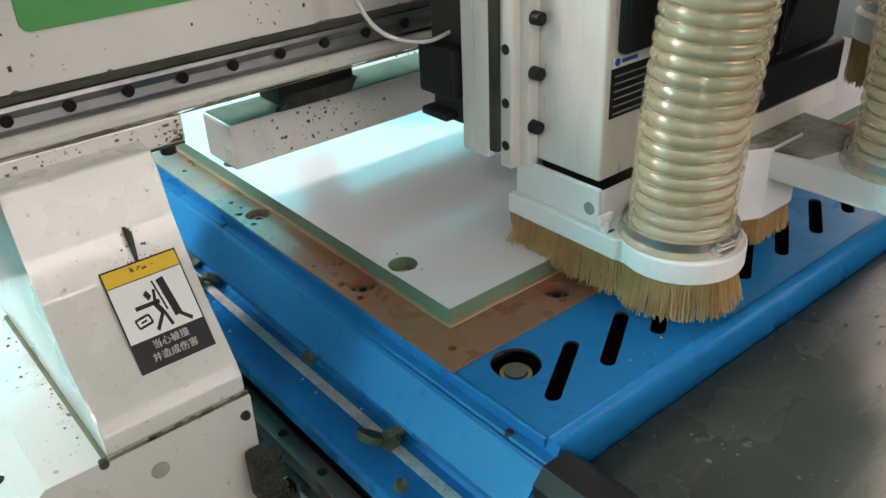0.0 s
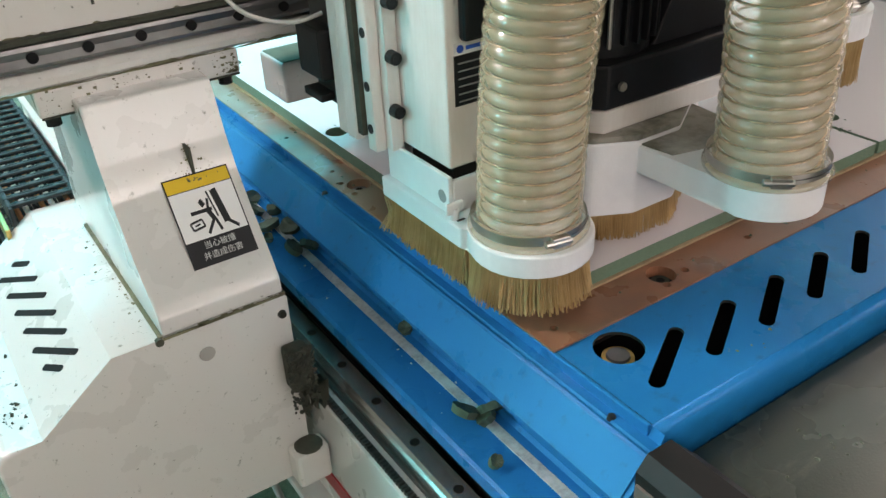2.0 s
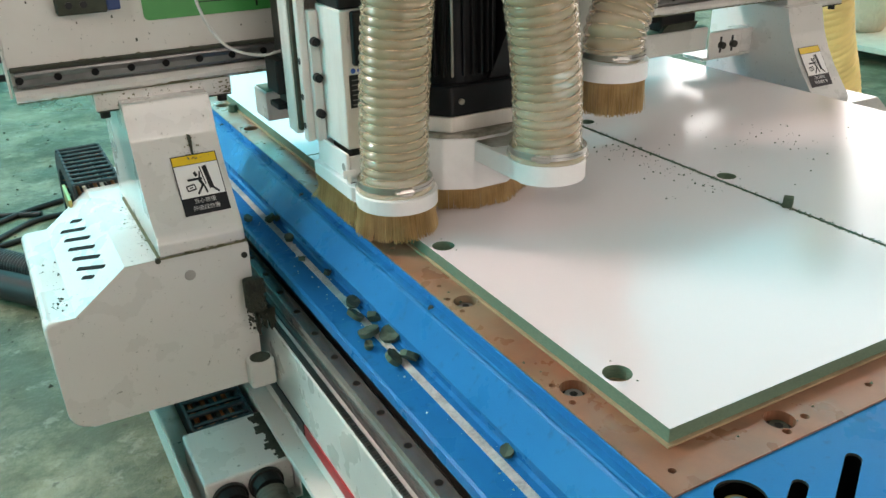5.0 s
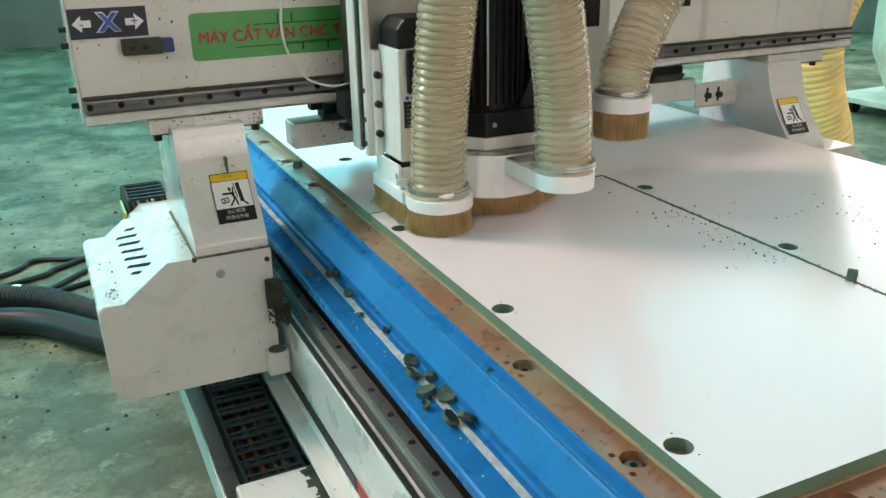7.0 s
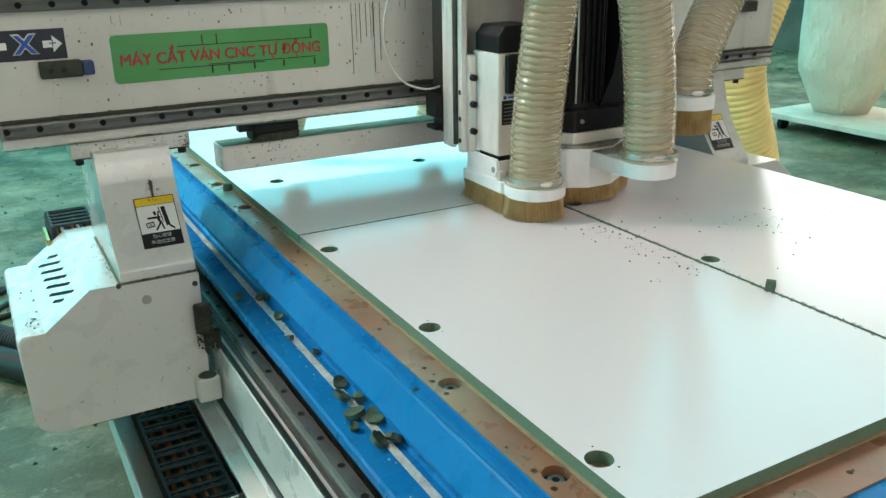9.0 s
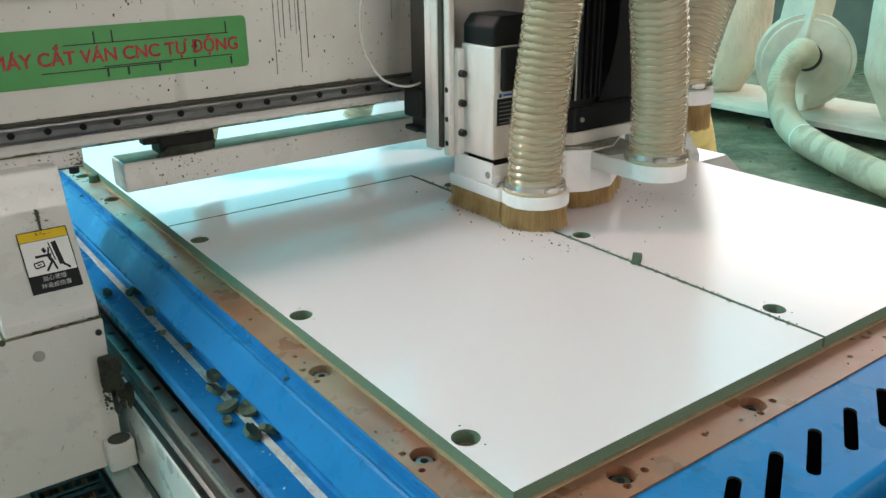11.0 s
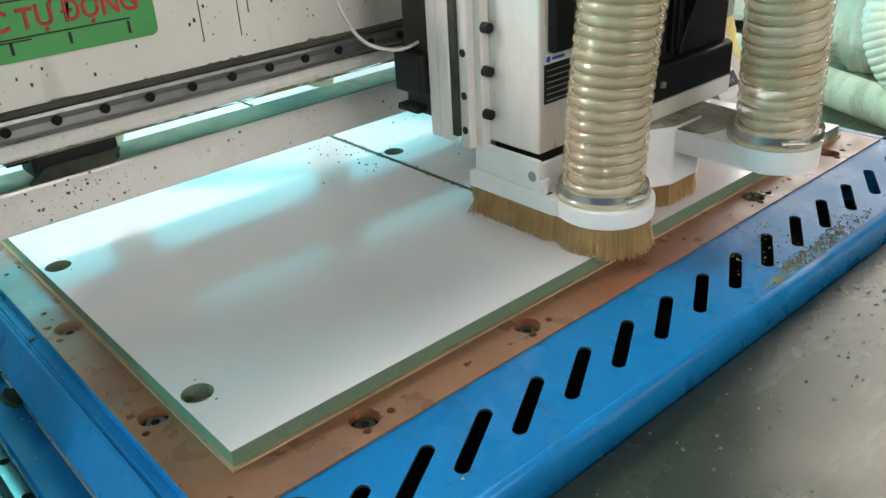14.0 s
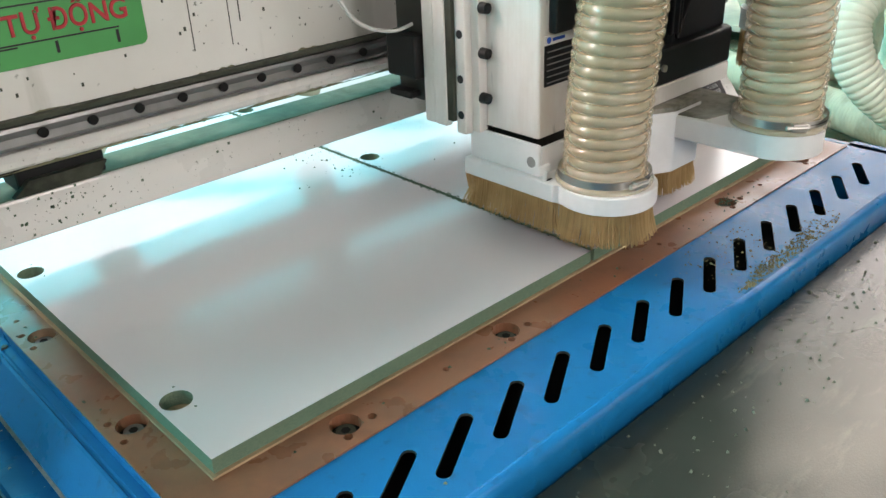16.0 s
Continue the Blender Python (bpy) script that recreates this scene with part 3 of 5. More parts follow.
# ---- the conveyor in front ----
def conveyor():
    c = empty("outfeed_conveyor", "flat conveyor with a dark green-grey belt before the router bed", "conveyor")
    part("belt", prism([(-0.2035, 0.776), (-0.2035, 0.760), (-2.4, 0.760), (-2.4, 0.780), (-0.2055, 0.780)], "x", -0.01, 1.40), BELT, c, "scuffed green-grey conveyor belt strewn with chips")
    part("side_frame", prism([(-0.092, 0.818), (-0.080, 0.832), (-0.052, 0.832), (-0.022, 0.800), (-0.012, 0.79), (-0.012, 0.74), (-0.092, 0.74)], "y", -2.4, -0.2165), RUBBER, c, "black capped side rail")
    part("side_panel", B(-0.0945, -0.089, -2.4, -0.2185, 0.60, 0.806, 0.001), BROWNSTEEL, c, "brown steel side sheet")
    part("screw", C((-0.0945, -0.238, 0.775), (-0.0985, -0.238, 0.775), 0.0048, 0.003, 12), STEEL, c)
    part("side_frame", B(1.40, 1.46, -2.4, -0.22, 0.72, 0.83, 0.004), RUBBER, c, "black capped side rail")
    for x in (0.0, 1.34):
        for y in (-0.5, -2.2):
            part("leg", B(x, x + 0.05, y, y + 0.05, 0, 0.76, 0.002), BROWNSTEEL, c)
    return c


conveyor()


# ---- the gantry ----
OLIVE = plain("olive_caked_dust", (0.15, 0.145, 0.085), 0.9, 0, 0.5, 90, 0.5)

def warning_label(parent, tl, tr, br, bl, sub_ok=True):
    """A caution label on a slanted face, given by its four corners."""
    tl, tr, br, bl = (Vector(p) for p in (tl, tr, br, bl))
    n = (tr - tl).cross(bl - tl).normalized()
    if n.y > 0:
        n = -n

    def quad(u0, u1, v0, v1, lift):
        def at(u, v):
            return tl.lerp(tr, u).lerp(bl.lerp(br, u), v) + n * lift
        return [at(u0, v0), at(u1, v0), at(u1, v1), at(u0, v1)]

    def slab(ptsets, lift, mat, name, label=""):
        bm = bmesh.new()
        for pts in ptsets:
            top = [bm.verts.new(p) for p in pts]
            low = [bm.verts.new(p - n * 0.0005) for p in pts]
            bm.faces.new(top)
            bm.faces.new(low[::-1])
            for i in range(len(pts)):
                j = (i + 1) % len(pts)
                bm.faces.new((top[i], low[i], low[j], top[j]))
        return part(name, bm, mat, parent if name == "warning_label" else lab, label)

    def stroke(u0, v0, u1, v1, w, lift=0.0016):
        d = Vector((u1 - u0, v1 - v0)).normalized() * w
        pts = [(u0 - d.y, v0 + d.x), (u1 - d.y, v1 + d.x), (u1 + d.y, v1 - d.x), (u0 + d.y, v0 - d.x)]
        return [tl.lerp(tr, u).lerp(bl.lerp(br, u), v) + n * lift for u, v in pts]

    lab = slab([quad(0, 1, 0, 1, 0.0008)], 0, INK, "warning_label", "black, white and yellow crush warning label")
    slab([quad(0.02, 0.98, 0.17, 0.71, 0.0012)], 0, PAPER, "field", "white field")
    slab([quad(0.02, 0.98, 0.015, 0.16, 0.0012)], 0, YELLOW, "header", "yellow header")
    slab([stroke(0.66, 0.22, 0.72, 0.60, 0.05), stroke(0.72, 0.58, 0.86, 0.68, 0.02), stroke(0.56, 0.22, 0.61, 0.52, 0.012),
          stroke(0.24, 0.42, 0.56, 0.42, 0.02), stroke(0.48, 0.40, 0.55, 0.54, 0.032), stroke(0.54, 0.30, 0.50, 0.42, 0.018), stroke(0.42, 0.30, 0.46, 0.37, 0.032),
          stroke(0.54, 0.53, 0.40, 0.67, 0.02), stroke(0.56, 0.53, 0.60, 0.67, 0.02),
          stroke(0.18, 0.52, 0.36, 0.50, 0.012), stroke(0.20, 0.60, 0.38, 0.58, 0.012), stroke(0.18, 0.52, 0.20, 0.60, 0.012), stroke(0.36, 0.50, 0.38, 0.58, 0.012),
          stroke(0.24, 0.555, 0.32, 0.545, 0.010)], 0, INK, "pictogram", "black pictogram of a crushing hazard")
    x, y = (tr - tl).normalized(), ((tl - bl) - (tr - tl).normalized() * (tl - bl).dot((tr - tl).normalized())).normalized()
    for text, v in (("当心被撞", 0.785), ("并造成伤害", 0.90)):
        c = tl.lerp(tr, 0.5).lerp(bl.lerp(br, 0.5), v) + n * 0.0014
        m = Matrix((x, y, n)).transposed().to_4x4()
        m.translation = c
        words("caption", text, CAPTION, m, 0.0098, lab, 0.0003, "", -0.00008)
    return lab


LEG = [(1.162, 0.777), (1.1625, 0.798), (1.171, 0.812), (1.193, 0.836), (1.222, 0.872), (1.248, 0.912), (1.269, 0.955), (1.283, 1.0), (1.288, 1.02), (1.55, 1.02), (1.55, 0.777)]


def cover_shell():
    """The drive cover: folded sheet with a soft radius down its outer front edge and lower corner."""
    pts = [(-0.534, 0.704)]
    pts += [(-0.534 - 0.016 * math.sin(a), 0.688 + 0.016 * math.cos(a)) for a in [math.pi / 2 * i / 4 for i in range(1, 5)]]
    pts += [(-0.509 - 0.036 * math.cos(a), 0.519 - 0.036 * math.sin(a)) for a in [math.pi / 2 * i / 6 for i in range(7)]]
    pts += [(-0.197, 0.480), (-0.193, 0.484), (-0.190, 0.770), (-0.196, 0.776), (-0.405, 0.776), (-0.4975, 0.7045)]
    bm = prism(pts, "y", 1.160, 1.60)
    soft = [e for e in bm.edges if all(abs(v.co.y - 1.160) < 1e-5 and v.co.x < -0.533 for v in e.verts)]
    soft += [e for e in bm.edges if all(abs(v.co.y - 1.160) < 1e-5 and v.co.x < -0.508 and v.co.z < 0.53 for v in e.verts) and e not in soft]
    bmesh.ops.bevel(bm, geom=soft, offset=0.030, segments=6, affect="EDGES", profile=0.5, clamp_overlap=True)
    return bm


def gantry():
    g = empty("gantry", "white gantry bridge of the panel router, dusty and oil-streaked", "gantry")
    # main beam with its rails
    part("beam", B(-0.508, 1.585, 1.252, 1.385, 1.105, 1.36, 0.003), DUSTY, g, "white beam with dark drip marks")
    part("beam_foot", prism([(1.247, 1.0525), (1.385, 1.0525), (1.385, 1.104), (1.268, 1.104), (1.268, 1.076), (1.245, 1.072), (1.239, 1.064), (1.240, 1.057)], "x", -0.505, 1.582), WHITE, g, "rounded lower lip of the beam")
    for z, nm in ((1.090, "lower"), (1.318, "upper")):
        r = part("linear_rail", prism([(1.236, z - 0.012), (1.2515, z - 0.012), (1.2515, z + 0.012), (1.236, z + 0.012), (1.2345, z + 0.008), (1.2385, z), (1.2345, z - 0.008)], "x", -0.50, 1.578), STEEL, g, "ground steel rail with a row of bolt holes")
        for i in range(36):
            x = -0.4945 + 0.0571 * i
            part("bolt_hole", C((x, 1.2388, z), (x, 1.2340, z), 0.0060, None, 12), SHADOWBOX, r)
        part("rail_shelf", B(-0.505, 1.58, 1.240, 1.2515, z + 0.0125, z + 0.019, 0.001), GRIME, g, "oily dust lying along the rail")
    part("end_cap", B(-0.512, -0.508, 1.25, 1.385, 1.06, 1.36, 0.001), WHITE, g)
    for z in (1.09, 1.12, 1.205, 1.235):
        part("end_bolt", C((-0.512, 1.275, z), (-0.526, 1.275, z), 0.006, None, 10), RUBBER, g)
    for s, x0, x1, inner in ((0, -0.345, -0.193, -0.193), (1, 1.315, 1.444, 1.315)):
        part("flange", B(x0 - 0.045, x1 + 0.035, 1.243, 1.56, 1.021, 1.052, 0.003), WHITE, g, "flange plate with oil along its seam")
        part("seam", B(x0 - 0.043, x1 + 0.033, 1.2425, 1.245, 1.0195, 1.0215, 0), GRIME, g)
        part("leg", prism(LEG, "x", x0, x1, 0.003), WHITE, g, "curved white gantry leg")
        for x in (x0 - 0.03, x1 + 0.02):
            part("flange_bolt", C((x, 1.262, 1.0205), (x, 1.262, 1.006), 0.0085, None, 10), RUBBER, g)
        a, b = (-0.286, -0.205) if s == 0 else (1.327, 1.405)
        warning_label(g, (a, 1.2515, 0.9222), (b, 1.2515, 0.9222), (b, 1.188, 0.831), (a, 1.188, 0.831))
        c = (a + b) / 2
        if s == 0:
            part("drip", B(c - 0.0015, c + 0.002, 1.250, 1.272, 0.922, 0.955, 0.0005), GRIME, g, "dark oil drip above the label")
    # carriage cover of the near side
    cover = part("drive_cover", cover_shell(), WHITE, g, "white sheet metal drive cover with vent slots")
    nrm = Vector((-0.100, 0, 0.129)).normalized()
    slots = [((-0.4545 + 0.001 * i, 1.477 - 0.052 * i), 1.0) for i in range(5)] + [((-0.4435, 1.5025), 0.42), ((-0.4595, 1.2465), 0.38)]
    for (cx, cy), k in slots:
        bm = bmesh.new()
        top, low = [], []
        for u, v in slot(-0.019 * k, 0.040 * k, 0.019 * k, -0.040 * k, 0.0036, 4):
            p = Vector((cx + u, cy + v, 0.776 + (cx + u + 0.405) * 0.7752))
            top.append(bm.verts.new(p + nrm * 0.0008))
            low.append(bm.verts.new(p - nrm * 0.002))
        bm.faces.new(top)
        for a in range(len(top)):
            b = (a + 1) % len(top)
            bm.faces.new((top[a], low[a], low[b], top[b]))
        part("vent_slot", bm, SHADOWBOX, cover)
    for nm, q in (("seam_dust", (-0.3495, -0.3445, 1.162, 1.50, 0.7755, 0.7790)), ("seam_dust", (-0.346, -0.194, 1.1585, 1.1605, 0.7735, 0.7772))):
        part(nm, B(*q, 0.0006, 1), OLIVE, cover, "greenish dust caught in the seam")
    rn = random.Random(31)
    bm = bmesh.new()
    for i in range(120):
        s = 0.0005 + rn.random() ** 4 * 0.0020
        x, y = (-0.352 - abs(rn.gauss(0, 0.006)), 1.17 + rn.random() * 0.33) if i < 90 else (-0.40 + rn.random() * 0.06, 1.17 + rn.random() * 0.35)
        if x > -0.402:
            box(bm, x, x + s * 1.4, y, y + s, 0.7756, 0.7756 + s * 0.8)
    for i in range(36):
        s = 0.001 + rn.random() ** 2 * 0.003
        x = -0.345 + rn.random() * 0.15
        box(bm, x, x + s * 2, 1.1580, 1.1600, 0.7745, 0.7755 + s)
    tagged(part("cover_dirt", bm, OLIVE, cover, "greenish dirt along the foot of the leg"), kind="stuff")
    part("far_cover", prism([(1.328, 0.776), (1.328, 0.486), (1.70, 0.485), (1.705, 0.676), (1.575, 0.776)], "y", 1.165, 1.585, 0.004), WHITE, g, "white sheet metal drive cover")
    part("knob", C((-0.350, 1.157, 0.7735), (-0.350, 1.1635, 0.7735), 0.005, None, 12), GRIME, cover)
    part("screw", C((-0.200, 1.1605, 0.748), (-0.200, 1.156, 0.748), 0.006, 0.005, 12), DARKSTEEL_SHADE, cover)
    part("stain", C((-0.300, 1.1602, 0.733), (-0.300, 1.1593, 0.733), 0.010, None, 14), plain("grey_putty", (0.34, 0.33, 0.30), 0.7), cover)
    part("top_screw", C((-0.21, 1.17, 0.774), (-0.21, 1.17, 0.779), 0.007, 0.006, 10), GRIME, cover)
    bm = box(bmesh.new(), -0.212, -0.180, 1.130, 1.159, 0.640, 0.705, 0.006)
    part("rail_wiper", bm, GRIME, g, "felt wiper clogged with oily dust")
    rnd = random.Random(2)
    for i in range(7):
        x = -0.205 + 0.0055 * i + rnd.random() * 0.003
        low = 0.585 + rnd.random() * 0.045
        part("dust_clot", prism([(x, 0.642), (x + 0.009, 0.642), (x + 0.007, (low + 0.642) / 2), (x + 0.006, low), (x + 0.002, low + 0.004)], "y", 1.134, 1.150), GRIME, g)
    block = part("stop_block", B(-0.226, -0.176, 1.128, 1.162, 0.480, 0.538, 0.006), WHITE, g, "small white stop block")
    part("dust_cake", C((-0.200, 1.145, 0.538), (-0.200, 1.145, 0.5405), 0.020, 0.016, 14), GRIME, block)
    # sign, travel decal and limit switch
    sx0, sx1, sz0, sz1, rr = -0.287, 0.167, 1.160, 1.2535, 0.009
    out = []
    for cx, cz, a0 in ((sx1 - rr, sz1 - rr, 0), (sx0 + rr, sz1 - rr, 90), (sx0 + rr, sz0 + rr, 180), (sx1 - rr, sz0 + rr, 270)):
        out += [(cx + rr * math.cos(radians(a0 + 18 * k)), cz + rr * math.sin(radians(a0 + 18 * k))) for k in range(6)]
    sign = part("sign", prism(out, "y", 1.2494, 1.2519), SIGN, g, "green sign lettered in red, streaked with oil")
    m = Matrix.Translation((-0.062, 1.2490, 1.2035)) @ Euler((math.pi / 2, 0, 0)).to_matrix().to_4x4()
    words("lettering", "MÁY CẮT VÁN CNC TỰ ĐỘNG", SIGNRED, m @ Matrix.Diagonal((0.955, 1, 1, 1)), 0.0315, sign, 0.0004, "red capital letters", 0.0007)
    rnd = random.Random(5)
    bm = bmesh.new()
    for a, b, z in ((-0.20, 0.02, 1.181), (-0.10, 0.135, 1.184), (-0.16, 0.13, 1.224)):
        box(bm, a, b, 1.2487, 1.2496, z, z + 0.0018)
    for x in (-0.095, -0.06, -0.005, 0.06, 0.13):
        box(bm, x, x + 0.0035, 1.2487, 1.2496, 1.163 + rnd.random() * 0.006, 1.182)
    for x in (-0.11, -0.08, 0.125):
        box(bm, x, x + 0.0025, 1.2487, 1.2496, 1.224, 1.245)
    part("oil_run", bm, INK, sign, "black oil runs across the sign")
    bm = bmesh.new()
    for i in range(22):
        x, top = sx1 + 0.02 + rnd.random() * 0.5, 1.292
        ln = 0.01 + rnd.random() ** 2 * 0.07
        if i < 7:
            x, ln = sx1 + 0.055 + 0.011 * i + rnd.random() * 0.006, 0.06 + rnd.random() * 0.10
        elif i < 12:
            x, ln = sx0 + rnd.random() * 0.44, 0.008 + rnd.random() * 0.012
        w = 0.0005 + rnd.random() * 0.0009
        box(bm, x, x + w, 1.2512, 1.2522, top - ln, top)
    for i in range(190):
        x, z, s = -0.50 + rnd.random() * 1.2, 1.12 + rnd.random() * 0.17, 0.0006 + rnd.random() ** 3 * 0.0028
        if sx0 - 0.01 < x < sx1 + 0.01 and sz0 - 0.01 < z < sz1 + 0.01:
            continue
        box(bm, x, x + s, 1.2512, 1.2522, z, z + s * 1.6)
    tagged(part("oil_specks", bm, GRIME, g, "dark oil drips and specks on the white beam"), kind="stuff")
    decal = part("travel_decal", B(-0.507, -0.366, 1.2500, 1.2521, 1.2175, 1.2735, 0), NAVY, g, "dark decal with an axis letter and arrows")
    m = Matrix.Translation((-0.437, 1.2496, 1.2455)) @ Euler((math.pi / 2, 0, 0)).to_matrix().to_4x4()
    words("axis_letter", "X", PAPER, m, 0.046, decal, 0.0003, "", 0.0035)
    words("axis_letter", "X", XBLUE, Matrix.Translation((0, -0.0040, 0)) @ m, 0.045, decal, 0.0003, "blue letter", 0.0014)
    for s in (-1, 1):
        c = -0.437 + s * 0.044
        a = [(c + s * 0.021, 1.2455), (c + s * 0.004, 1.261), (c + s * 0.004, 1.252), (c - s * 0.013, 1.252), (c - s * 0.013, 1.239), (c + s * 0.004, 1.239), (c + s * 0.004, 1.230)]
        part("arrow", prism(a, "y", 1.2494, 1.2500), PAPER, decal, "white arrow")
        words("axis_sign", "+" if s > 0 else "-", XBLUE, Matrix.Translation((c + s * 0.004, 1.2490, 1.2455)) @ Euler((math.pi / 2, 0, 0)).to_matrix().to_4x4(), 0.026, decal, 0.0003)
    sw = part("limit_sensor", B(-0.420, -0.345, 1.222, 1.2515, 1.184, 1.214, 0.003), GRIME, g, "dusty limit sensor block with a blue end")
    part("sensor_end", B(-0.345, -0.324, 1.224, 1.2510, 1.186, 1.212, 0.003), plain("blue_plastic", (0.02, 0.05, 0.16), 0.5), sw, "dark blue end")
    for x in (-0.402, -0.380):
        part("sensor_screw", C((x, 1.2225, 1.199), (x, 1.2195, 1.199), 0.0055, None, 10), INK, sw)
    sw2 = part("limit_sensor", B(1.40, 1.48, 1.222, 1.2515, 1.215, 1.245, 0.003), GRIME, g, "dusty limit sensor block with a blue end")
    part("sensor_end", B(1.378, 1.40, 1.224, 1.2510, 1.217, 1.243, 0.003), plain("blue_plastic_cap", (0.02, 0.06, 0.25), 0.5), sw2, "dark blue end")
    part("info_plate", B(0.86, 0.98, 1.2500, 1.2521, 1.20, 1.25, 0.0), INK, g, "dark data plate")
    # lower pusher bar with its sliding blocks
    bar = part("pusher_bar", B(-0.034, 1.225, 1.478, 1.56, 0.895, 0.957, 0.004), WHITE, g, "square white pusher bar speckled with chips")
    part("bar_dust", B(-0.030, 1.221, 1.482, 1.556, 0.956, 0.9585, 0.0008), plain("green_wood_dust", (0.12, 0.19, 0.135), 0.9, 0, 0.4, 40, 0.4), bar, "green dust lying on the bar")
    for x in (0.05, 1.06):
        blk = part("cylinder_block", B(x, x + 0.12, 1.487, 1.552, 0.958, 1.000, 0.005), RUBBER, g, "black guide block on the bar")
        part("block_foot", prism([(x - 0.012, 0.9585), (x + 0.105, 0.9585), (x + 0.118, 0.978), (x + 0.012, 0.978)], "y", 1.476, 1.487), GRIME, blk)
        part("block_arm", B(x - 0.03, x + 0.02, 1.50, 1.53, 0.983, 1.0, 0.002), RUBBER, blk)
    for x, w in ((0.20, 0.0), (0.60, 0.03)):
        path = [(x + w, 1.66, 0.93), (x + 0.01 + w, 1.65, 0.98), (x + 0.035, 1.63, 1.05), (x + 0.06 - w, 1.62, 1.14), (x + 0.07 - w, 1.62, 1.25)]
        corrugated("suction_hose", path, 0.038, g, GREYHOSE, None, 0.012, 0.004, 20, "dusty ribbed hose hanging behind the bar")
    rnd = random.Random(9)
    bm = bmesh.new()
    for i in range(110):
        s = 0.0008 + rnd.random() ** 3 * 0.003
        x, z = (rnd.gauss(0.10, 0.06) if rnd.random() < 0.6 else rnd.random() * 0.9), 0.90 + rnd.random() * 0.053
        if -0.03 < x < 0.95:
            box(bm, x, x + s, 1.4770, 1.4785, z, z + s)
    tagged(part("chip_dirt", bm, CHIP, bar, "dark chips stuck to the bar"), kind="stuff")
    br = part("bar_bracket", B(1.150, 1.268, 1.386, 1.394, 0.892, 0.962, 0.006, 3), WHITE, g, "white angle bracket with two bolts")
    part("bracket_foot", B(1.140, 1.315, 1.3945, 1.47, 0.886, 0.894, 0.002), WHITE, br)
    part("bracket_web", B(1.262, 1.315, 1.3945, 1.44, 0.895, 0.958, 0.002), WHITE, br)
    for x in (1.190, 1.232):
        b = part("bracket_bolt", C((x, 1.386, 0.925), (x, 1.374, 0.925), 0.010, 0.009, 12), DARKSTEEL_SHADE, br)
        part("slotted_hole", B(x - 0.004, x + 0.004, 1.3852, 1.3866, 0.905, 0.947, 0.001), INK, br)
    # dust caked along the beam's lower edge, flange and wiper
    for k, (zb, yy, hi) in enumerate(((1.1035, 1.2508, 0.008), (1.0525, 1.2385, 0.004))):
        bm = bmesh.new()
        last = None
        for i in range(720):
            x = -0.505 + 2.085 * i / 719
            f = max(0.0, 0.40 + 0.9 * noise.noise((x * 14, k, 3)) + 0.6 * noise.noise((x * 90, k, 8)))
            a, b = bm.verts.new((x, yy, zb)), bm.verts.new((x, yy + 0.0012, zb + 0.0006 + hi * f))
            c = bm.verts.new((x, yy - 0.0015 * min(1, f), zb + hi * f * 0.4))
            if last:
                bm.faces.new((last[0], a, c, last[2]))
                bm.faces.new((last[2], c, b, last[1]))
            last = (a, b, c)
        tagged(part("edge_dust", bm, OLIVE, g, "brown-green dust caked along the beam edge"), kind="stuff")
    bm = bmesh.new()
    for i in range(110):
        s = 0.0004 + rnd.random() ** 4 * 0.0026
        x = -0.385 + rnd.random() * 0.22
        z = 1.023 + rnd.random() ** 1.6 * 0.027
        box(bm, x, x + s * 1.5, 1.2418, 1.2435, z, z + s)
    for i in range(60):
        s = 0.0006 + rnd.random() ** 2 * 0.0022
        x, z = -0.163 - abs(rnd.gauss(0, 0.012)), 1.024 + rnd.random() ** 2 * 0.022
        box(bm, x, x + s * 1.4, 1.2418, 1.2435, z, z + s)
    tagged(part("flange_dirt", bm, OLIVE, g, "oily dirt specks on the flange"), kind="stuff")
    bm = bmesh.new()
    for i in range(380):
        s = 0.0007 + rnd.random() * 0.0017
        x, z = -0.215 + rnd.random() * 0.037, 0.60 + rnd.random() ** 0.7 * 0.108
        y = 1.128 + rnd.random() * 0.005
        if z < 0.645 and rnd.random() < 0.55 + 6 * (x + 0.19):
            continue
        m = Matrix.Translation((x, y, z)) @ Euler((rnd.random() * 3, rnd.random() * 3, 0)).to_matrix().to_4x4()
        bmesh.ops.create_cube(bm, size=s * 1.7, matrix=m)
    tagged(part("wiper_dust", bm, GRIME, g, "clotted olive dust hanging off the wiper"), kind="stuff")
    for lx in (-0.2455,):
        bm = bmesh.new()
        for i in range(130):
            t = rnd.random()
            wide = 0.0022 if t > 0.35 else 0.012
            y = 1.2500 + 0.026 * t - (0.006 if t < 0.1 else 0)
            z = 0.9215 + 0.042 * t - 0.006 * (t < 0.3)
            s = 0.0008 + rnd.random() * 0.0014
            m = Matrix.Translation((lx + rnd.gauss(0, wide), y - 0.0005, z)) @ Euler((rnd.random() * 3, rnd.random() * 3, 0)).to_matrix().to_4x4()
            bmesh.ops.create_cube(bm, size=s, matrix=m)
        tagged(part("drip_dust", bm, OLIVE, g, "dust stuck to the oil drip"), kind="stuff")
    return g


GANTRY = gantry()


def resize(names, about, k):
    """Scales the named parts of the gantry about the camera's eye, to fit its view."""
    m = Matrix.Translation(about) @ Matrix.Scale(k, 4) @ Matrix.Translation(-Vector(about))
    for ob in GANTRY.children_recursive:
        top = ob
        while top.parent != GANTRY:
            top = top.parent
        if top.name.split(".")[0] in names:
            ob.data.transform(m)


# camera's place near 8 s; the parts slide along its sight lines
CAMERA_EYE = (-0.55, -0.53, 1.40)
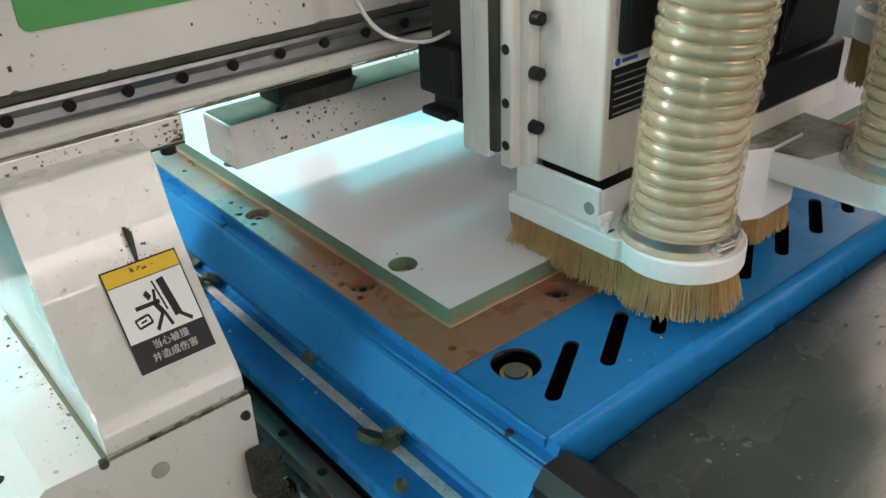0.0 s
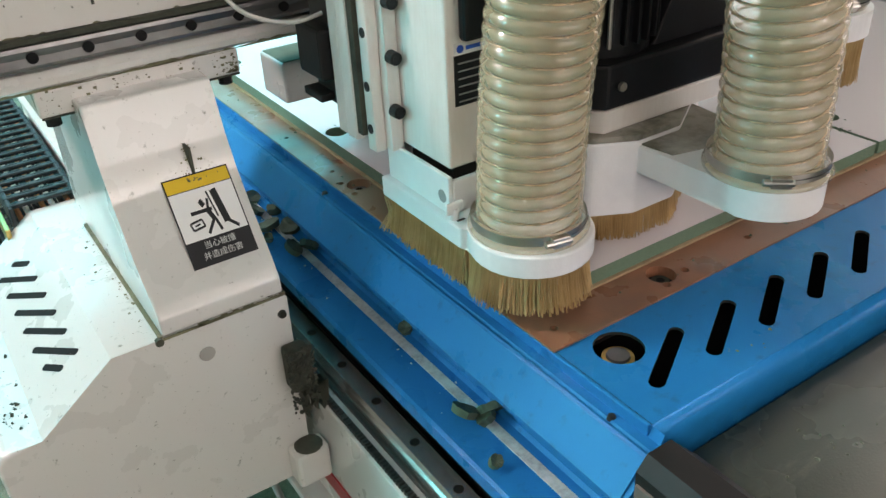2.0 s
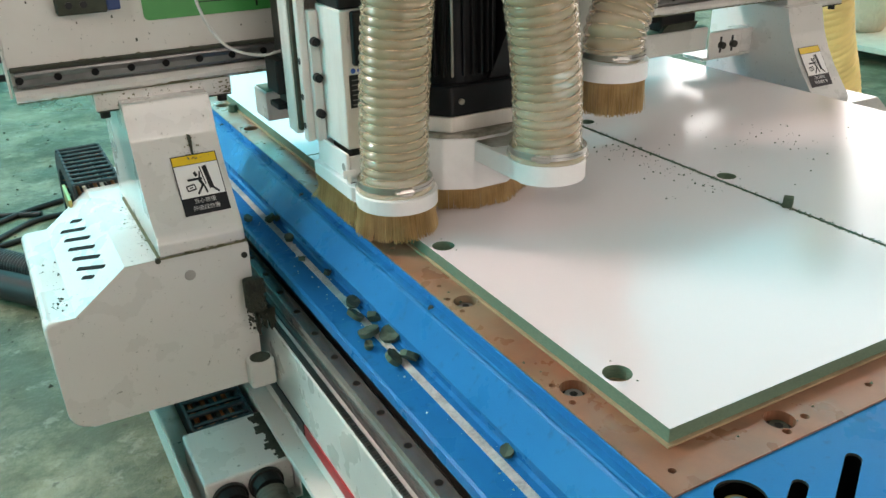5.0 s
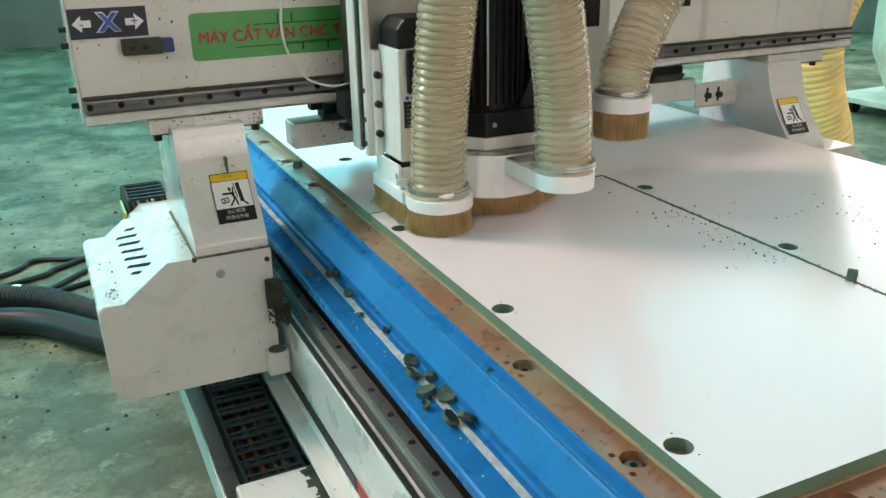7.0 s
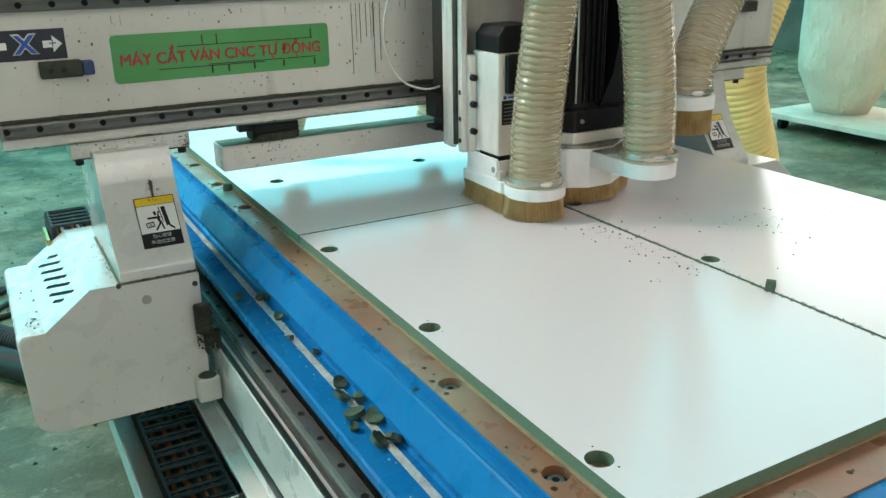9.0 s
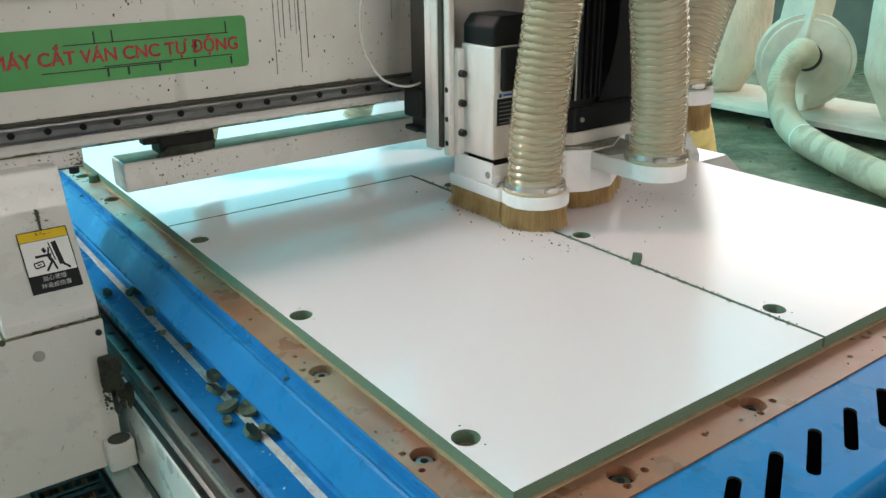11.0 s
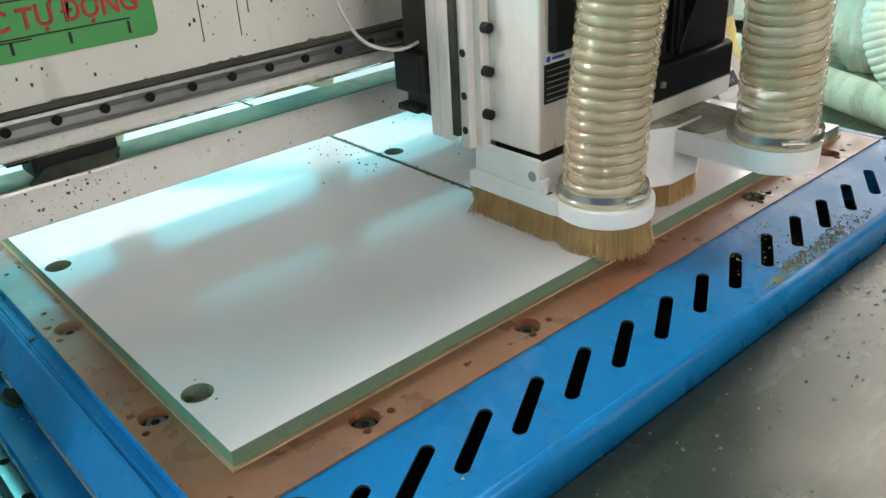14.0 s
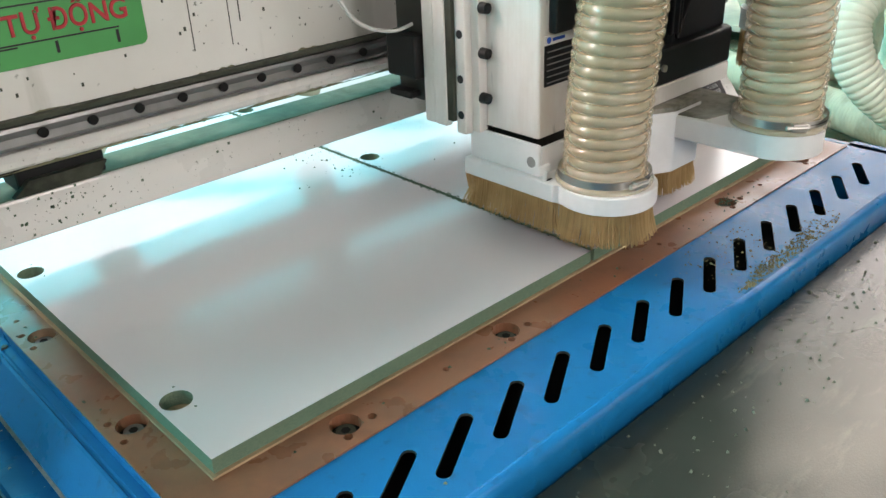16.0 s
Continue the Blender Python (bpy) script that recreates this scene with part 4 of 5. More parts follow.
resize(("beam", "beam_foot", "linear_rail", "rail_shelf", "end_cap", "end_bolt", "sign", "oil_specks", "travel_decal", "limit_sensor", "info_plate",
         "edge_dust", "flange", "seam", "flange_bolt", "flange_dirt"), CAMERA_EYE, 1.045)
resize(("pusher_bar", "cylinder_block"), CAMERA_EYE, 0.9606)


# ---- the tool head ----
def stadium(p, q, r, n=14):
    a = math.atan2(q[1] - p[1], q[0] - p[0])
    out = []
    for c, s in ((q, -90), (p, 90)):
        out += [(c[0] + r * math.cos(a + radians(s + 180 * k / n)), c[1] + r * math.sin(a + radians(s + 180 * k / n))) for k in range(n + 1)]
    return out


def outline_points(pts, step):
    out = []
    for (x0, y0), (x1, y1) in zip(pts, pts[1:] + pts[:1]):
        d = math.hypot(x1 - x0, y1 - y0)
        k = max(1, int(d / step))
        out += [((x0 + (x1 - x0) * i / k), (y0 + (y1 - y0) * i / k), (y1 - y0) / max(d, 1e-6), -(x1 - x0) / max(d, 1e-6)) for i in range(k)]
    return out


def bristles(name, parent, pts, z_top, z_low, seed, splay=0.006, rows=3, step=0.0017, label="stiff tan bristles"):
    rnd = random.Random(seed)
    bm = bmesh.new()
    for row in range(rows):
        for x, y, nx, ny in outline_points(pts, step):
            off = -0.0026 * row + rnd.uniform(-0.001, 0.001)
            x0, y0 = x + nx * off, y + ny * off
            wob = 0.5 + 0.5 * noise.noise((x * 30, y * 30, seed))
            bend = splay * (0.2 + 1.2 * wob) * (1 - 0.25 * row)
            jx, jy = rnd.gauss(0, 0.0014), rnd.gauss(0, 0.0014)
            zl = z_low + rnd.random() ** 2 * 0.009
            w = 0.00062
            tx, ty = -ny * w, nx * w
            p = [(0, 0, z_top), (0.35 * bend, 0.35, (z_top + zl) / 2), (bend, 1.0, zl)]
            ring = []
            for b, f, z in p:
                cx, cy = x0 + nx * b + jx * f, y0 + ny * b + jy * f
                ring.append((bm.verts.new((cx - tx, cy - ty, z)), bm.verts.new((cx + tx, cy + ty, z)), bm.verts.new((cx + nx * w * 1.2, cy + ny * w * 1.2, z))))
            for a, b in zip(ring, ring[1:]):
                for k in range(3):
                    bm.faces.new((a[k], a[(k + 1) % 3], b[(k + 1) % 3], b[k]))
    return tagged(part(name, bm, BRISTLE, parent, label), kind="stuff")


def clamp(parent, c, r, z, tip=-1.9):
    bm = bmesh.new()
    n = 40
    for a, b in ((r, r + 0.0012),):
        lo = [bm.verts.new((c[0] + b * math.cos(2 * math.pi * i / n), c[1] + b * math.sin(2 * math.pi * i / n), z)) for i in range(n)]
        hi = [bm.verts.new((c[0] + b * math.cos(2 * math.pi * i / n), c[1] + b * math.sin(2 * math.pi * i / n), z + 0.010)) for i in range(n)]
        for i in range(n):
            bm.faces.new((lo[i], lo[(i + 1) % n], hi[(i + 1) % n], hi[i]))
    band = part("hose_clamp", bm, CHROME, parent, "steel worm drive hose clamp", True)
    d = Vector((math.cos(tip), math.sin(tip), 0))
    t = Vector((-d.y, d.x, 0))
    m = Matrix((t, Vector((0, 0, 1)), d)).transposed().to_4x4()
    m.translation = Vector((c[0], c[1], z + 0.005)) + d * (r + 0.005)
    bm = B(-0.010, 0.010, -0.0055, 0.0055, -0.004, 0.004, 0.001)
    bm.transform(m)
    part("clamp_housing", bm, CHROME, band)
    bm = C((-0.017, 0, 0.001), (0.012, 0, 0.001), 0.0036, None, 10)
    bm.transform(m)
    part("clamp_screw", bm, CHROME, band)
    bm = bmesh.new()
    for i in range(26):
        a = tip + 0.25 + i * 0.035
        p = Vector((c[0] + (r + 0.0016) * math.cos(a), c[1] + (r + 0.0016) * math.sin(a), z + 0.005))
        dd = Vector((math.cos(a), math.sin(a), 0))
        cyl(bm, p, p + dd * 0.0004, 0.0008, None, 4)
    part("clamp_slots", bm, INK, band)


DUSTTOP = dusty_plastic()


def cuff(parent, c, z):
    """The clear flange and rolled end that hold a hose on its shoe."""
    prof = [(0.0635, 0.0), (0.0645, 0.003), (0.0635, 0.006), (0.0600, 0.0075), (0.0592, 0.011), (0.0603, 0.0145), (0.0588, 0.019)]
    bm = bmesh.new()
    n = 44
    rings = [[bm.verts.new((c[0] + r * math.cos(2 * math.pi * i / n), c[1] + r * math.sin(2 * math.pi * i / n), z + h)) for i in range(n)] for r, h in prof]
    for a, b in zip(rings, rings[1:]):
        for i in range(n):
            bm.faces.new((a[i], a[(i + 1) % n], b[(i + 1) % n], b[i]))
    return part("hose_cuff", bm, HOSE, parent, "clear dusty hose cuff", True)



def tool_head():
    h = empty("tool_head", "router tool head with spindles, brush shoes and dust hoses", "tool head")
    # vertical slide
    part("back_plate", B(0.012, 0.30, 1.150, 1.172, 0.966, 1.62, 0.003), ALU, h, "aluminium back plate")
    part("slide_rail", B(0.012, 0.024, 1.128, 1.150, 0.966, 1.62, 0.002), ALU, h, "slide edge")
    part("slide_gap", B(0.0145, 0.0275, 1.1165, 1.128, 0.975, 1.60, 0.0), GRIME, h)
    part("side_plate", B(0.020, 0.034, 1.098, 1.1165, 0.958, 1.62, 0.002), ALU, h, "grey aluminium slide plate")
    flange = part("mount_flange", B(0.034, 0.050, 1.0855, 1.104, 0.960, 1.178, 0.0015), ALU, h, "flange with socket bolts")
    for z in (1.009, 1.070, 1.129):
        b = part("socket_bolt", C((0.040, 1.0855, z), (0.040, 1.0735, z), 0.0076, 0.0072, 16), RUBBER, h, "black socket head bolt")
        part("hex_socket", C((0.040, 1.0737, z), (0.040, 1.0730, z), 0.004, None, 6), INK, b)
    for z in (0.985, 1.035, 1.095):
        part("pin_hole", C((0.0200, 1.107, z), (0.0192, 1.107, z), 0.0058, None, 10), INK, h)
    part("cross_block", B(0.02, 0.33, 1.173, 1.234, 0.99, 1.62, 0.003), DARKSTEEL_SHADE, h, "dark cross slide on the beam rails")
    part("slide_foot", B(0.0, 0.05, 1.175, 1.236, 1.025, 1.085, 0.004), RUBBER, h, "black bearing block")
    part("slide_bracket", B(0.002, 0.03, 1.19, 1.236, 0.995, 1.005, 0.002), RUBBER, h)
    # square spindle with its cooling cap
    body = part("square_spindle", B(0.0505, 0.150, 0.995, 1.0975, 0.966, 1.188, 0.003), ALU, h, "square grey aluminium spindle motor")
    part("spindle_cap", prism([(0.052, 1.188), (0.148, 1.188), (0.148, 1.245), (0.070, 1.245), (0.052, 1.225)], "y", 1.0, 1.094, 0.004), BLACK, body, "black fan cap")
    part("terminal_box", B(0.066, 0.150, 0.982, 0.9955, 1.103, 1.187, 0.004), BLACK, body, "black connector box")
    part("rating_plate", B(0.060, 0.135, 0.9935, 0.9952, 1.035, 1.088, 0.0), INK, body, "dark rating plate with unreadable print")
    part("rating_header", B(0.060, 0.135, 0.9935, 0.9952, 1.0885, 1.1, 0.0), PAPER, body)
    bm = bmesh.new()
    for i in range(6):
        box(bm, 0.064, 0.131, 0.9928, 0.9937, 1.039 + 0.008 * i, 1.0405 + 0.008 * i)
    part("print_bars", bm, plain("grey_print", (0.25, 0.25, 0.25), 0.5), body)
    part("maker_mark", C((0.067, 0.9930, 1.0945), (0.067, 0.9936, 1.0945), 0.0042, None, 14), XBLUE, body)
    part("maker_bar", B(0.074, 0.098, 0.9929, 0.9936, 1.0925, 1.0965, 0), XBLUE, body)
    part("yellow_tag", B(0.122, 0.140, 0.9935, 0.9952, 0.972, 0.984, 0.0), YELLOW, body, "yellow warning tag")
    part("spindle_nose", C((0.095, 1.05, 0.930), (0.095, 1.05, 0.967), 0.028, None, 20), STEEL, body)
    part("cutter", C((0.093, 1.053, 0.846), (0.093, 1.053, 0.931), 0.003, None, 12), STEEL, body, "thin steel router bit")
    # printed bracket and the first brush shoe
    br = part("shoe_bracket", B(0.0415, 0.0475, 0.986, 1.112, 0.9185, 0.9625, 0.002), PRINTED, h, "white printed clamp bracket, open inside")
    part("bracket_front", B(0.0477, 0.120, 0.986, 0.993, 0.9185, 0.957, 0.002), PRINTED, br)
    part("bracket_back", B(0.0477, 0.120, 1.105, 1.112, 0.9185, 0.957, 0.002), PRINTED, br)
    # dark block stands for the shade in the gap below the spindle
    part("bracket_shadow_gap", B(0.062, 0.142, 1.006, 1.090, 0.9186, 0.967, 0.001), DARKSTEEL_SHADE, br, "dark block painted for the shade inside the bracket")
    part("bracket_bore", C((0.0412, 0.999, 0.937), (0.0420, 0.999, 0.937), 0.0075, None, 18), plain("bore_grey", (0.30, 0.30, 0.29), 0.7), br)
    clip = part("wing_knob", C((0.041, 0.976, 0.9185), (0.041, 0.976, 0.932), 0.005, 0.0045, 12), PRINTED, h, "small white wing knob")
    part("wing", B(0.030, 0.052, 0.9735, 0.9785, 0.926, 0.939, 0.002), PRINTED, clip)
    part("knob_slot", B(0.040, 0.050, 0.969, 0.972, 0.9186, 0.9192, 0), INK, clip)
    so = [(0.033, 1.117), (0.033, 0.955)] + [(0.096 + 0.066 * math.cos(a), 0.915 + 0.066 * math.sin(a)) for a in [math.pi * 0.82 + math.pi * 1.36 * i / 22 for i in range(23)]] + [(0.158, 0.955), (0.158, 1.117)]
    shoe = part("brush_shoe", prism(so, "z", 0.8935, 0.9185, 0.0022), PRINTED, h, "white printed brush shoe with rounded end")
    bo = [(x * 0.93 + 0.0065, 0.99 + (y - 0.99) * 0.95) for x, y in so]
    bristles("bristles", shoe, bo, 0.894, 0.8475, 3, 0.0075, 4, 0.0012)
    bristles("loose_tuft", shoe, [(0.036, 1.112), (0.05, 1.112), (0.05, 1.10), (0.036, 1.10)], 0.894, 0.852, 4, 0.030, 3, 0.0013, "bent loose tuft of bristles")
    cuff(shoe, (0.096, 0.92), 0.9185)
    hose1 = corrugated("dust_hose", [(0.096, 0.920, 0.922), (0.099, 0.917, 1.05), (0.106, 0.908, 1.18), (0.116, 0.893, 1.34), (0.13, 0.885, 1.55), (0.17, 0.90, 1.75)], 0.0555, h, None, WIRE, label="clear ribbed dust hose with copper wire")
    clamp(hose1, (0.096, 0.92), 0.0595, 0.926, -1.75)
    # big black spindle with its plate
    oct_ = [(0.168, 0.972), (0.206, 0.927), (0.402, 0.925), (0.418, 0.94), (0.418, 1.09), (0.168, 1.09)]
    sp = part("spindle_motor", C((0.252, 1.005, 1.06), (0.252, 1.005, 1.62), 0.066, None, 32), BLACK, h, "black finned round spindle motor")
    for i in range(28):
        a = 2 * math.pi * i / 28
        c0 = Vector((0.252 + 0.068 * math.cos(a), 1.005 + 0.068 * math.sin(a), 0))
        bm = B(-0.006, 0.006, -0.0022, 0.0022, 1.075, 1.60, 0.0008, 1)
        bm.transform(Matrix.Translation(c0) @ Matrix.Rotation(a, 4, "Z"))
        part("fin", bm, BLACK, sp)
    part("trim_strip", B(0.2135, 0.2175, 0.936, 0.940, 1.075, 1.6, 0.001), CHROME, sp, "bright vertical trim strip")
    collar = part("motor_collar", prism(oct_, "z", 1.012, 1.062, 0.004), BLACK, h, "black octagonal motor collar")
    part("collar_screw", C((0.222, 0.923, 1.038), (0.222, 0.919, 1.038), 0.005, None, 10), CHROME, collar)
    part("motor_cheek", prism([(0.288, 1.060), (0.412, 1.060), (0.418, 1.62), (0.345, 1.62), (0.340, 1.20), (0.326, 1.13)], "y", 0.945, 1.09, 0.003), BLACK, collar, "black sloped motor bracket")
    part("motor_plate", prism(oct_, "z", 0.986, 1.0115, 0.002), ALU, h, "silver octagonal mounting plate")
    part("orange_tag", B(0.158, 0.164, 0.985, 1.01, 1.00, 1.035, 0.002), plain("orange_plastic", (0.45, 0.17, 0.03), 0.5), h, "orange cable tag")
    # second shoe with the side arm
    body2 = [(0.168, 1.10), (0.168, 0.955), (0.190, 0.930), (0.236, 0.905), (0.30, 0.905), (0.425, 0.985), (0.425, 1.10)]
    sh2 = part("brush_shoe", prism(body2, "z", 0.888, 0.978, 0.003), PRINTED, h, "tall white printed brush shoe with a side arm")
    arm = [(0.236, 0.906), (0.2435, 0.80)] + [(0.300 + 0.060 * math.cos(a), 0.790 + 0.060 * math.sin(a)) for a in [math.pi * 1.02 + math.pi * 0.96 * i / 18 for i in range(19)]] + [(0.372, 0.96), (0.30, 0.96)]
    part("arm", prism(arm, "z", 0.939, 0.972, 0.003), PRINTED, sh2, "white side arm to the hose")
    part("shoe_top", prism([(x, y) for x, y in body2], "z", 0.978, 0.985, 0.001), DUSTTOP, sh2, "dust on the shoe's top")
    part("arm_dust", prism([(0.240, 0.904), (0.2455, 0.865), (0.30, 0.852), (0.362, 0.872), (0.370, 0.955), (0.302, 0.955), (0.262, 0.93)], "z", 0.9722, 0.9735), DUSTTOP, sh2, "dust on the arm")
    bristles("bristles", sh2, [(0.29 + (x - 0.29) * 0.95, 1.0 + (y - 1.0) * 0.95) for x, y in body2], 0.8885, 0.8515, 6, 0.003, 4, 0.0012)
    cuff(sh2, (0.300, 0.790), 0.9722)
    hose2 = corrugated("dust_hose", [(0.300, 0.790, 0.974), (0.293, 0.789, 1.10), (0.274, 0.786, 1.22), (0.247, 0.785, 1.36), (0.225, 0.80, 1.55), (0.25, 0.88, 1.75)], 0.0545, h, None, WIRE, label="clear ribbed dust hose with copper wire")
    clamp(hose2, (0.300, 0.790), 0.0595, 0.980, -2.3)
    # third shoe, lifted
    c3 = (0.515, 0.905)
    ring3 = part("brush_shoe", prism(circle(*c3, 0.062, 40), "z", 1.044, 1.074, 0.002), PRINTED, h, "round white printed brush shoe, lifted off the panel")
    bristles("bristles", ring3, circle(*c3, 0.0575, 40), 1.0445, 0.985, 8, 0.0, 2, 0.0015)
    part("brush_fill", C((c3[0], c3[1], 0.988), (c3[0], c3[1], 1.044), 0.052, 0.053, 32), TAN, ring3)
    hose3 = corrugated("dust_hose", [(c3[0], c3[1], 1.074), (c3[0] + 0.006, c3[1], 1.13), (c3[0] + 0.055, c3[1] + 0.01, 1.22), (c3[0] + 0.125, c3[1] + 0.03, 1.32), (c3[0] + 0.165, c3[1] + 0.05, 1.50), (c3[0] + 0.165, c3[1] + 0.05, 1.75)], 0.0545, h, None, WIRE, label="clear ribbed dust hose bent to one side")
    clamp(hose3, c3, 0.0555, 1.080, -2.0)
    part("spindle_two", B(0.44, 0.56, 1.02, 1.14, 1.06, 1.62, 0.004), DUSTY, h, "grey square spindle housing")
    part("spindle_two_label", B(0.455, 0.53, 1.0185, 1.0202, 1.20, 1.26, 0), INK, h, "dark rating plate")
    part("carrier", B(0.30, 0.60, 1.15, 1.17, 1.05, 1.62, 0.003), DARKSTEEL_SHADE, h)
    # thin white signal cable looping behind the slide
    part("signal_cable", tube(spline([(0.03, 1.20, 1.098), (-0.02, 1.20, 1.094), (-0.075, 1.205, 1.118), (-0.108, 1.21, 1.18), (-0.112, 1.212, 1.25), (-0.09, 1.212, 1.33), (-0.08, 1.21, 1.45)], 10), 0.0026, 8), plain("grey_cable", (0.55, 0.55, 0.52), 0.45), h, "thin grey signal cable in a loose loop", True)
    return h


HEAD = tool_head()


# ---- chains, boxes and cables by the near side ----
ORANGE = plain("orange_core", (0.50, 0.16, 0.05), 0.5)
CHAINBLUE = plain("dusty_black_plastic", (0.028, 0.036, 0.040), 0.55, 0.0, 0.6, 40)


def link_mesh(w, pitch, h):
    """One link of a cable chain: two side plates, a slotted bar above and one below."""
    bm = bmesh.new()
    box(bm, -w / 2, -w / 2 + 0.007, -pitch * 0.55, pitch * 0.55, 0, h, 0.002, 1)
    box(bm, w / 2 - 0.007, w / 2, -pitch * 0.55, pitch * 0.55, 0, h, 0.002, 1)
    box(bm, -w / 2, w / 2, -pitch * 0.34, -pitch * 0.10, h - 0.005, h + 0.001, 0.0014, 1)
    box(bm, -w / 2, w / 2, pitch * 0.08, pitch * 0.26, h - 0.006, h - 0.001, 0.0010, 1)
    box(bm, -w / 2, w / 2, -pitch * 0.30, pitch * 0.22, 0, 0.004)
    me = bpy.data.meshes.new("link")
    bm.to_mesh(me)
    bm.free()
    me.materials.append(CHAINBLUE)
    return me


def chain(parent, name, cx, y0, n, pitch, w, z, h, label, seed):
    rnd = random.Random(seed)
    bm = bmesh.new()
    for i in range(6):
        x = cx - w * 0.36 + w * 0.72 * i / 5
        r = h * 0.12 + rnd.random() * h * 0.08
        cyl(bm, (x, y0, z + h * 0.35), (x, y0 + n * pitch, z + h * 0.35), r, None, 8)
    for f in bm.faces:
        f.material_index = 1 if (f.calc_center_median().x * 40) % 1 > 0.6 else 0
    body = part(name, bm, [CABLE, ORANGE], parent, label)
    me = link_mesh(w, pitch, h)
    for i in range(n):
        o = new("link", me)
        o.parent = body
        o.location = (cx, y0 + pitch * (i + 0.5), z)
    return body


# the chain that follows the gantry: its links are keyed one by one
FOLLOW = empty("cable_chain", "black cable chain full of coloured cables, looping behind the gantry", "cable chain")
LINKS = []


def follow_chain():
    bm = bmesh.new()
    w, pitch, h = 0.098, 0.0305, 0.046
    box(bm, -w / 2, -w / 2 + 0.007, -pitch * 0.55, pitch * 0.55, -h / 2, h / 2, 0.002, 1)
    box(bm, w / 2 - 0.007, w / 2, -pitch * 0.55, pitch * 0.55, -h / 2, h / 2, 0.002, 1)
    box(bm, -w / 2, w / 2, -pitch * 0.34, -pitch * 0.12, h / 2 - 0.005, h / 2 + 0.001, 0.0014, 1)
    box(bm, -w / 2, w / 2, pitch * 0.08, pitch * 0.24, h / 2 - 0.006, h / 2 - 0.001, 0.0010, 1)
    for q in (-0.3, 0.0, 0.3):
        box(bm, w * q - 0.005, w * q + 0.005, -pitch * 0.14, pitch * 0.10, h / 2 - 0.005, h / 2 - 0.001)
    box(bm, -w / 2, w / 2, -pitch * 0.30, pitch * 0.22, -h / 2, -h / 2 + 0.004)
    k = len(bm.faces)
    for i in range(7):
        cyl(bm, (-0.036 + 0.012 * i, -pitch / 2, 0.006 * (i % 3)), (-0.036 + 0.012 * i, pitch / 2, 0.006 * (i % 3)), 0.0045, None, 6, False)
    bm.faces.ensure_lookup_table()
    for f in bm.faces[k:]:
        c = int((f.calc_center_median().x + 0.05) / 0.012)
        f.material_index = 1 + c % 3
    me = bpy.data.meshes.new("link")
    bm.to_mesh(me)
    bm.free()
    for m in (CHAINBLUE, CABLE, ORANGE, SAWDUST):
        me.materials.append(m)
    for i in range(35):
        o = new("link", me)
        o.parent = FOLLOW
        LINKS.append(o)


def link_pose(s, g):
    """The place of a link s metres along the chain, for the gantry's travel g."""
    top, rad = 0.765, 0.18
    start, bend = 1.600 + g, 1.715 + g / 2
    run = bend - start
    if s < run:
        return pose(-0.382, start + s, top)
    a = (s - run) / rad
    if a < math.pi:
        return pose(-0.382, bend + rad * math.sin(a), top - rad + rad * math.cos(a), -math.degrees(a))
    return pose(-0.382, bend - (s - run - math.pi * rad), top - 2 * rad, -180)


follow_chain()
part("chain_guide", B(-0.445, -0.438, 1.586, 1.70, 0.72, 0.762, 0.001), BRASS, GANTRY, "brass coloured guide strip")
tray_chain = tagged(chain(None, "cable_chain", -0.266, 0.955, 27, 0.058, 0.130, 0.2845, 0.055, "", 5), "grimy black cable chain lying in its tray", "cable chain")


def junction_box():
    j = empty("junction_box", "white junction box with two round connectors beside the bed", "junction box")
    part("box", B(-0.357, -0.188, 0.770, 0.945, 0.2842, 0.360, 0.005), WHITE, j)
    for x, z in ((-0.315, 0.318), (-0.245, 0.325)):
        c = part("connector", C((x, 0.770, z), (x, 0.735, z), 0.030, 0.028, 24), RUBBER, j, "black round cable connector")
        part("connector_ring", C((x, 0.766, z), (x, 0.758, z), 0.034, None, 24), DARKSTEEL_SHADE, c)
        part("connector_core", C((x, 0.736, z), (x, 0.732, z), 0.018, None, 18), GRIME, c)
    bm = bmesh.new()
    rnd = random.Random(4)
    for i in range(26):
        y = 0.775 + i * 0.0063
        wdt = 0.018 + rnd.random() * 0.02
        box(bm, -0.190 - wdt, -0.190, y, y + 0.0075, 0.3599, 0.3606)
    tagged(part("grease_patch", bm, GRIME, j, "dark grease along the box's edge"), kind="stuff")
    return j


junction_box()
ASHHOSE = plain("dusty_dark_hose", (0.10, 0.095, 0.075), 0.7, 0.0, 0.4, 25, 0.3)


def floor_hose(name, path, r, mat, label, ribbed):
    if ribbed:
        ob = corrugated(name, path, r, None, mat, None, r * (0.2 if mat is GREYHOSE else 0.32), r * (0.03 if mat is GREYHOSE else 0.10), 18)
    else:
        ob = part(name, tube(spline(path, 14), r, 12), mat, None, "", True)
    if ribbed:
        e = spline(path, 14)
        part("hose_cuff", C(e[0], e[3], r * 1.08, None, 20), RUBBER, ob, "black rubber cuff")
        e = e[len(e) // 2]
        part("hose_band", C((e.x - 0.004, e.y - 0.006, e.z), (e.x + 0.004, e.y + 0.006, e.z), r * 1.04, None, 20), PAPER, ob, "pale tie band")
    return tagged(ob, label, "hose" if r > 0.02 else "cable")


floor_hose("corrugated_hose", [(-2.2, 3.25, 0.05), (-1.2, 3.05, 0.05), (-0.80, 2.97, 0.05), (-0.55, 2.68, 0.05), (-0.40, 2.40, 0.05)], 0.05, CABLE, "black corrugated hose lying on the floor", True)
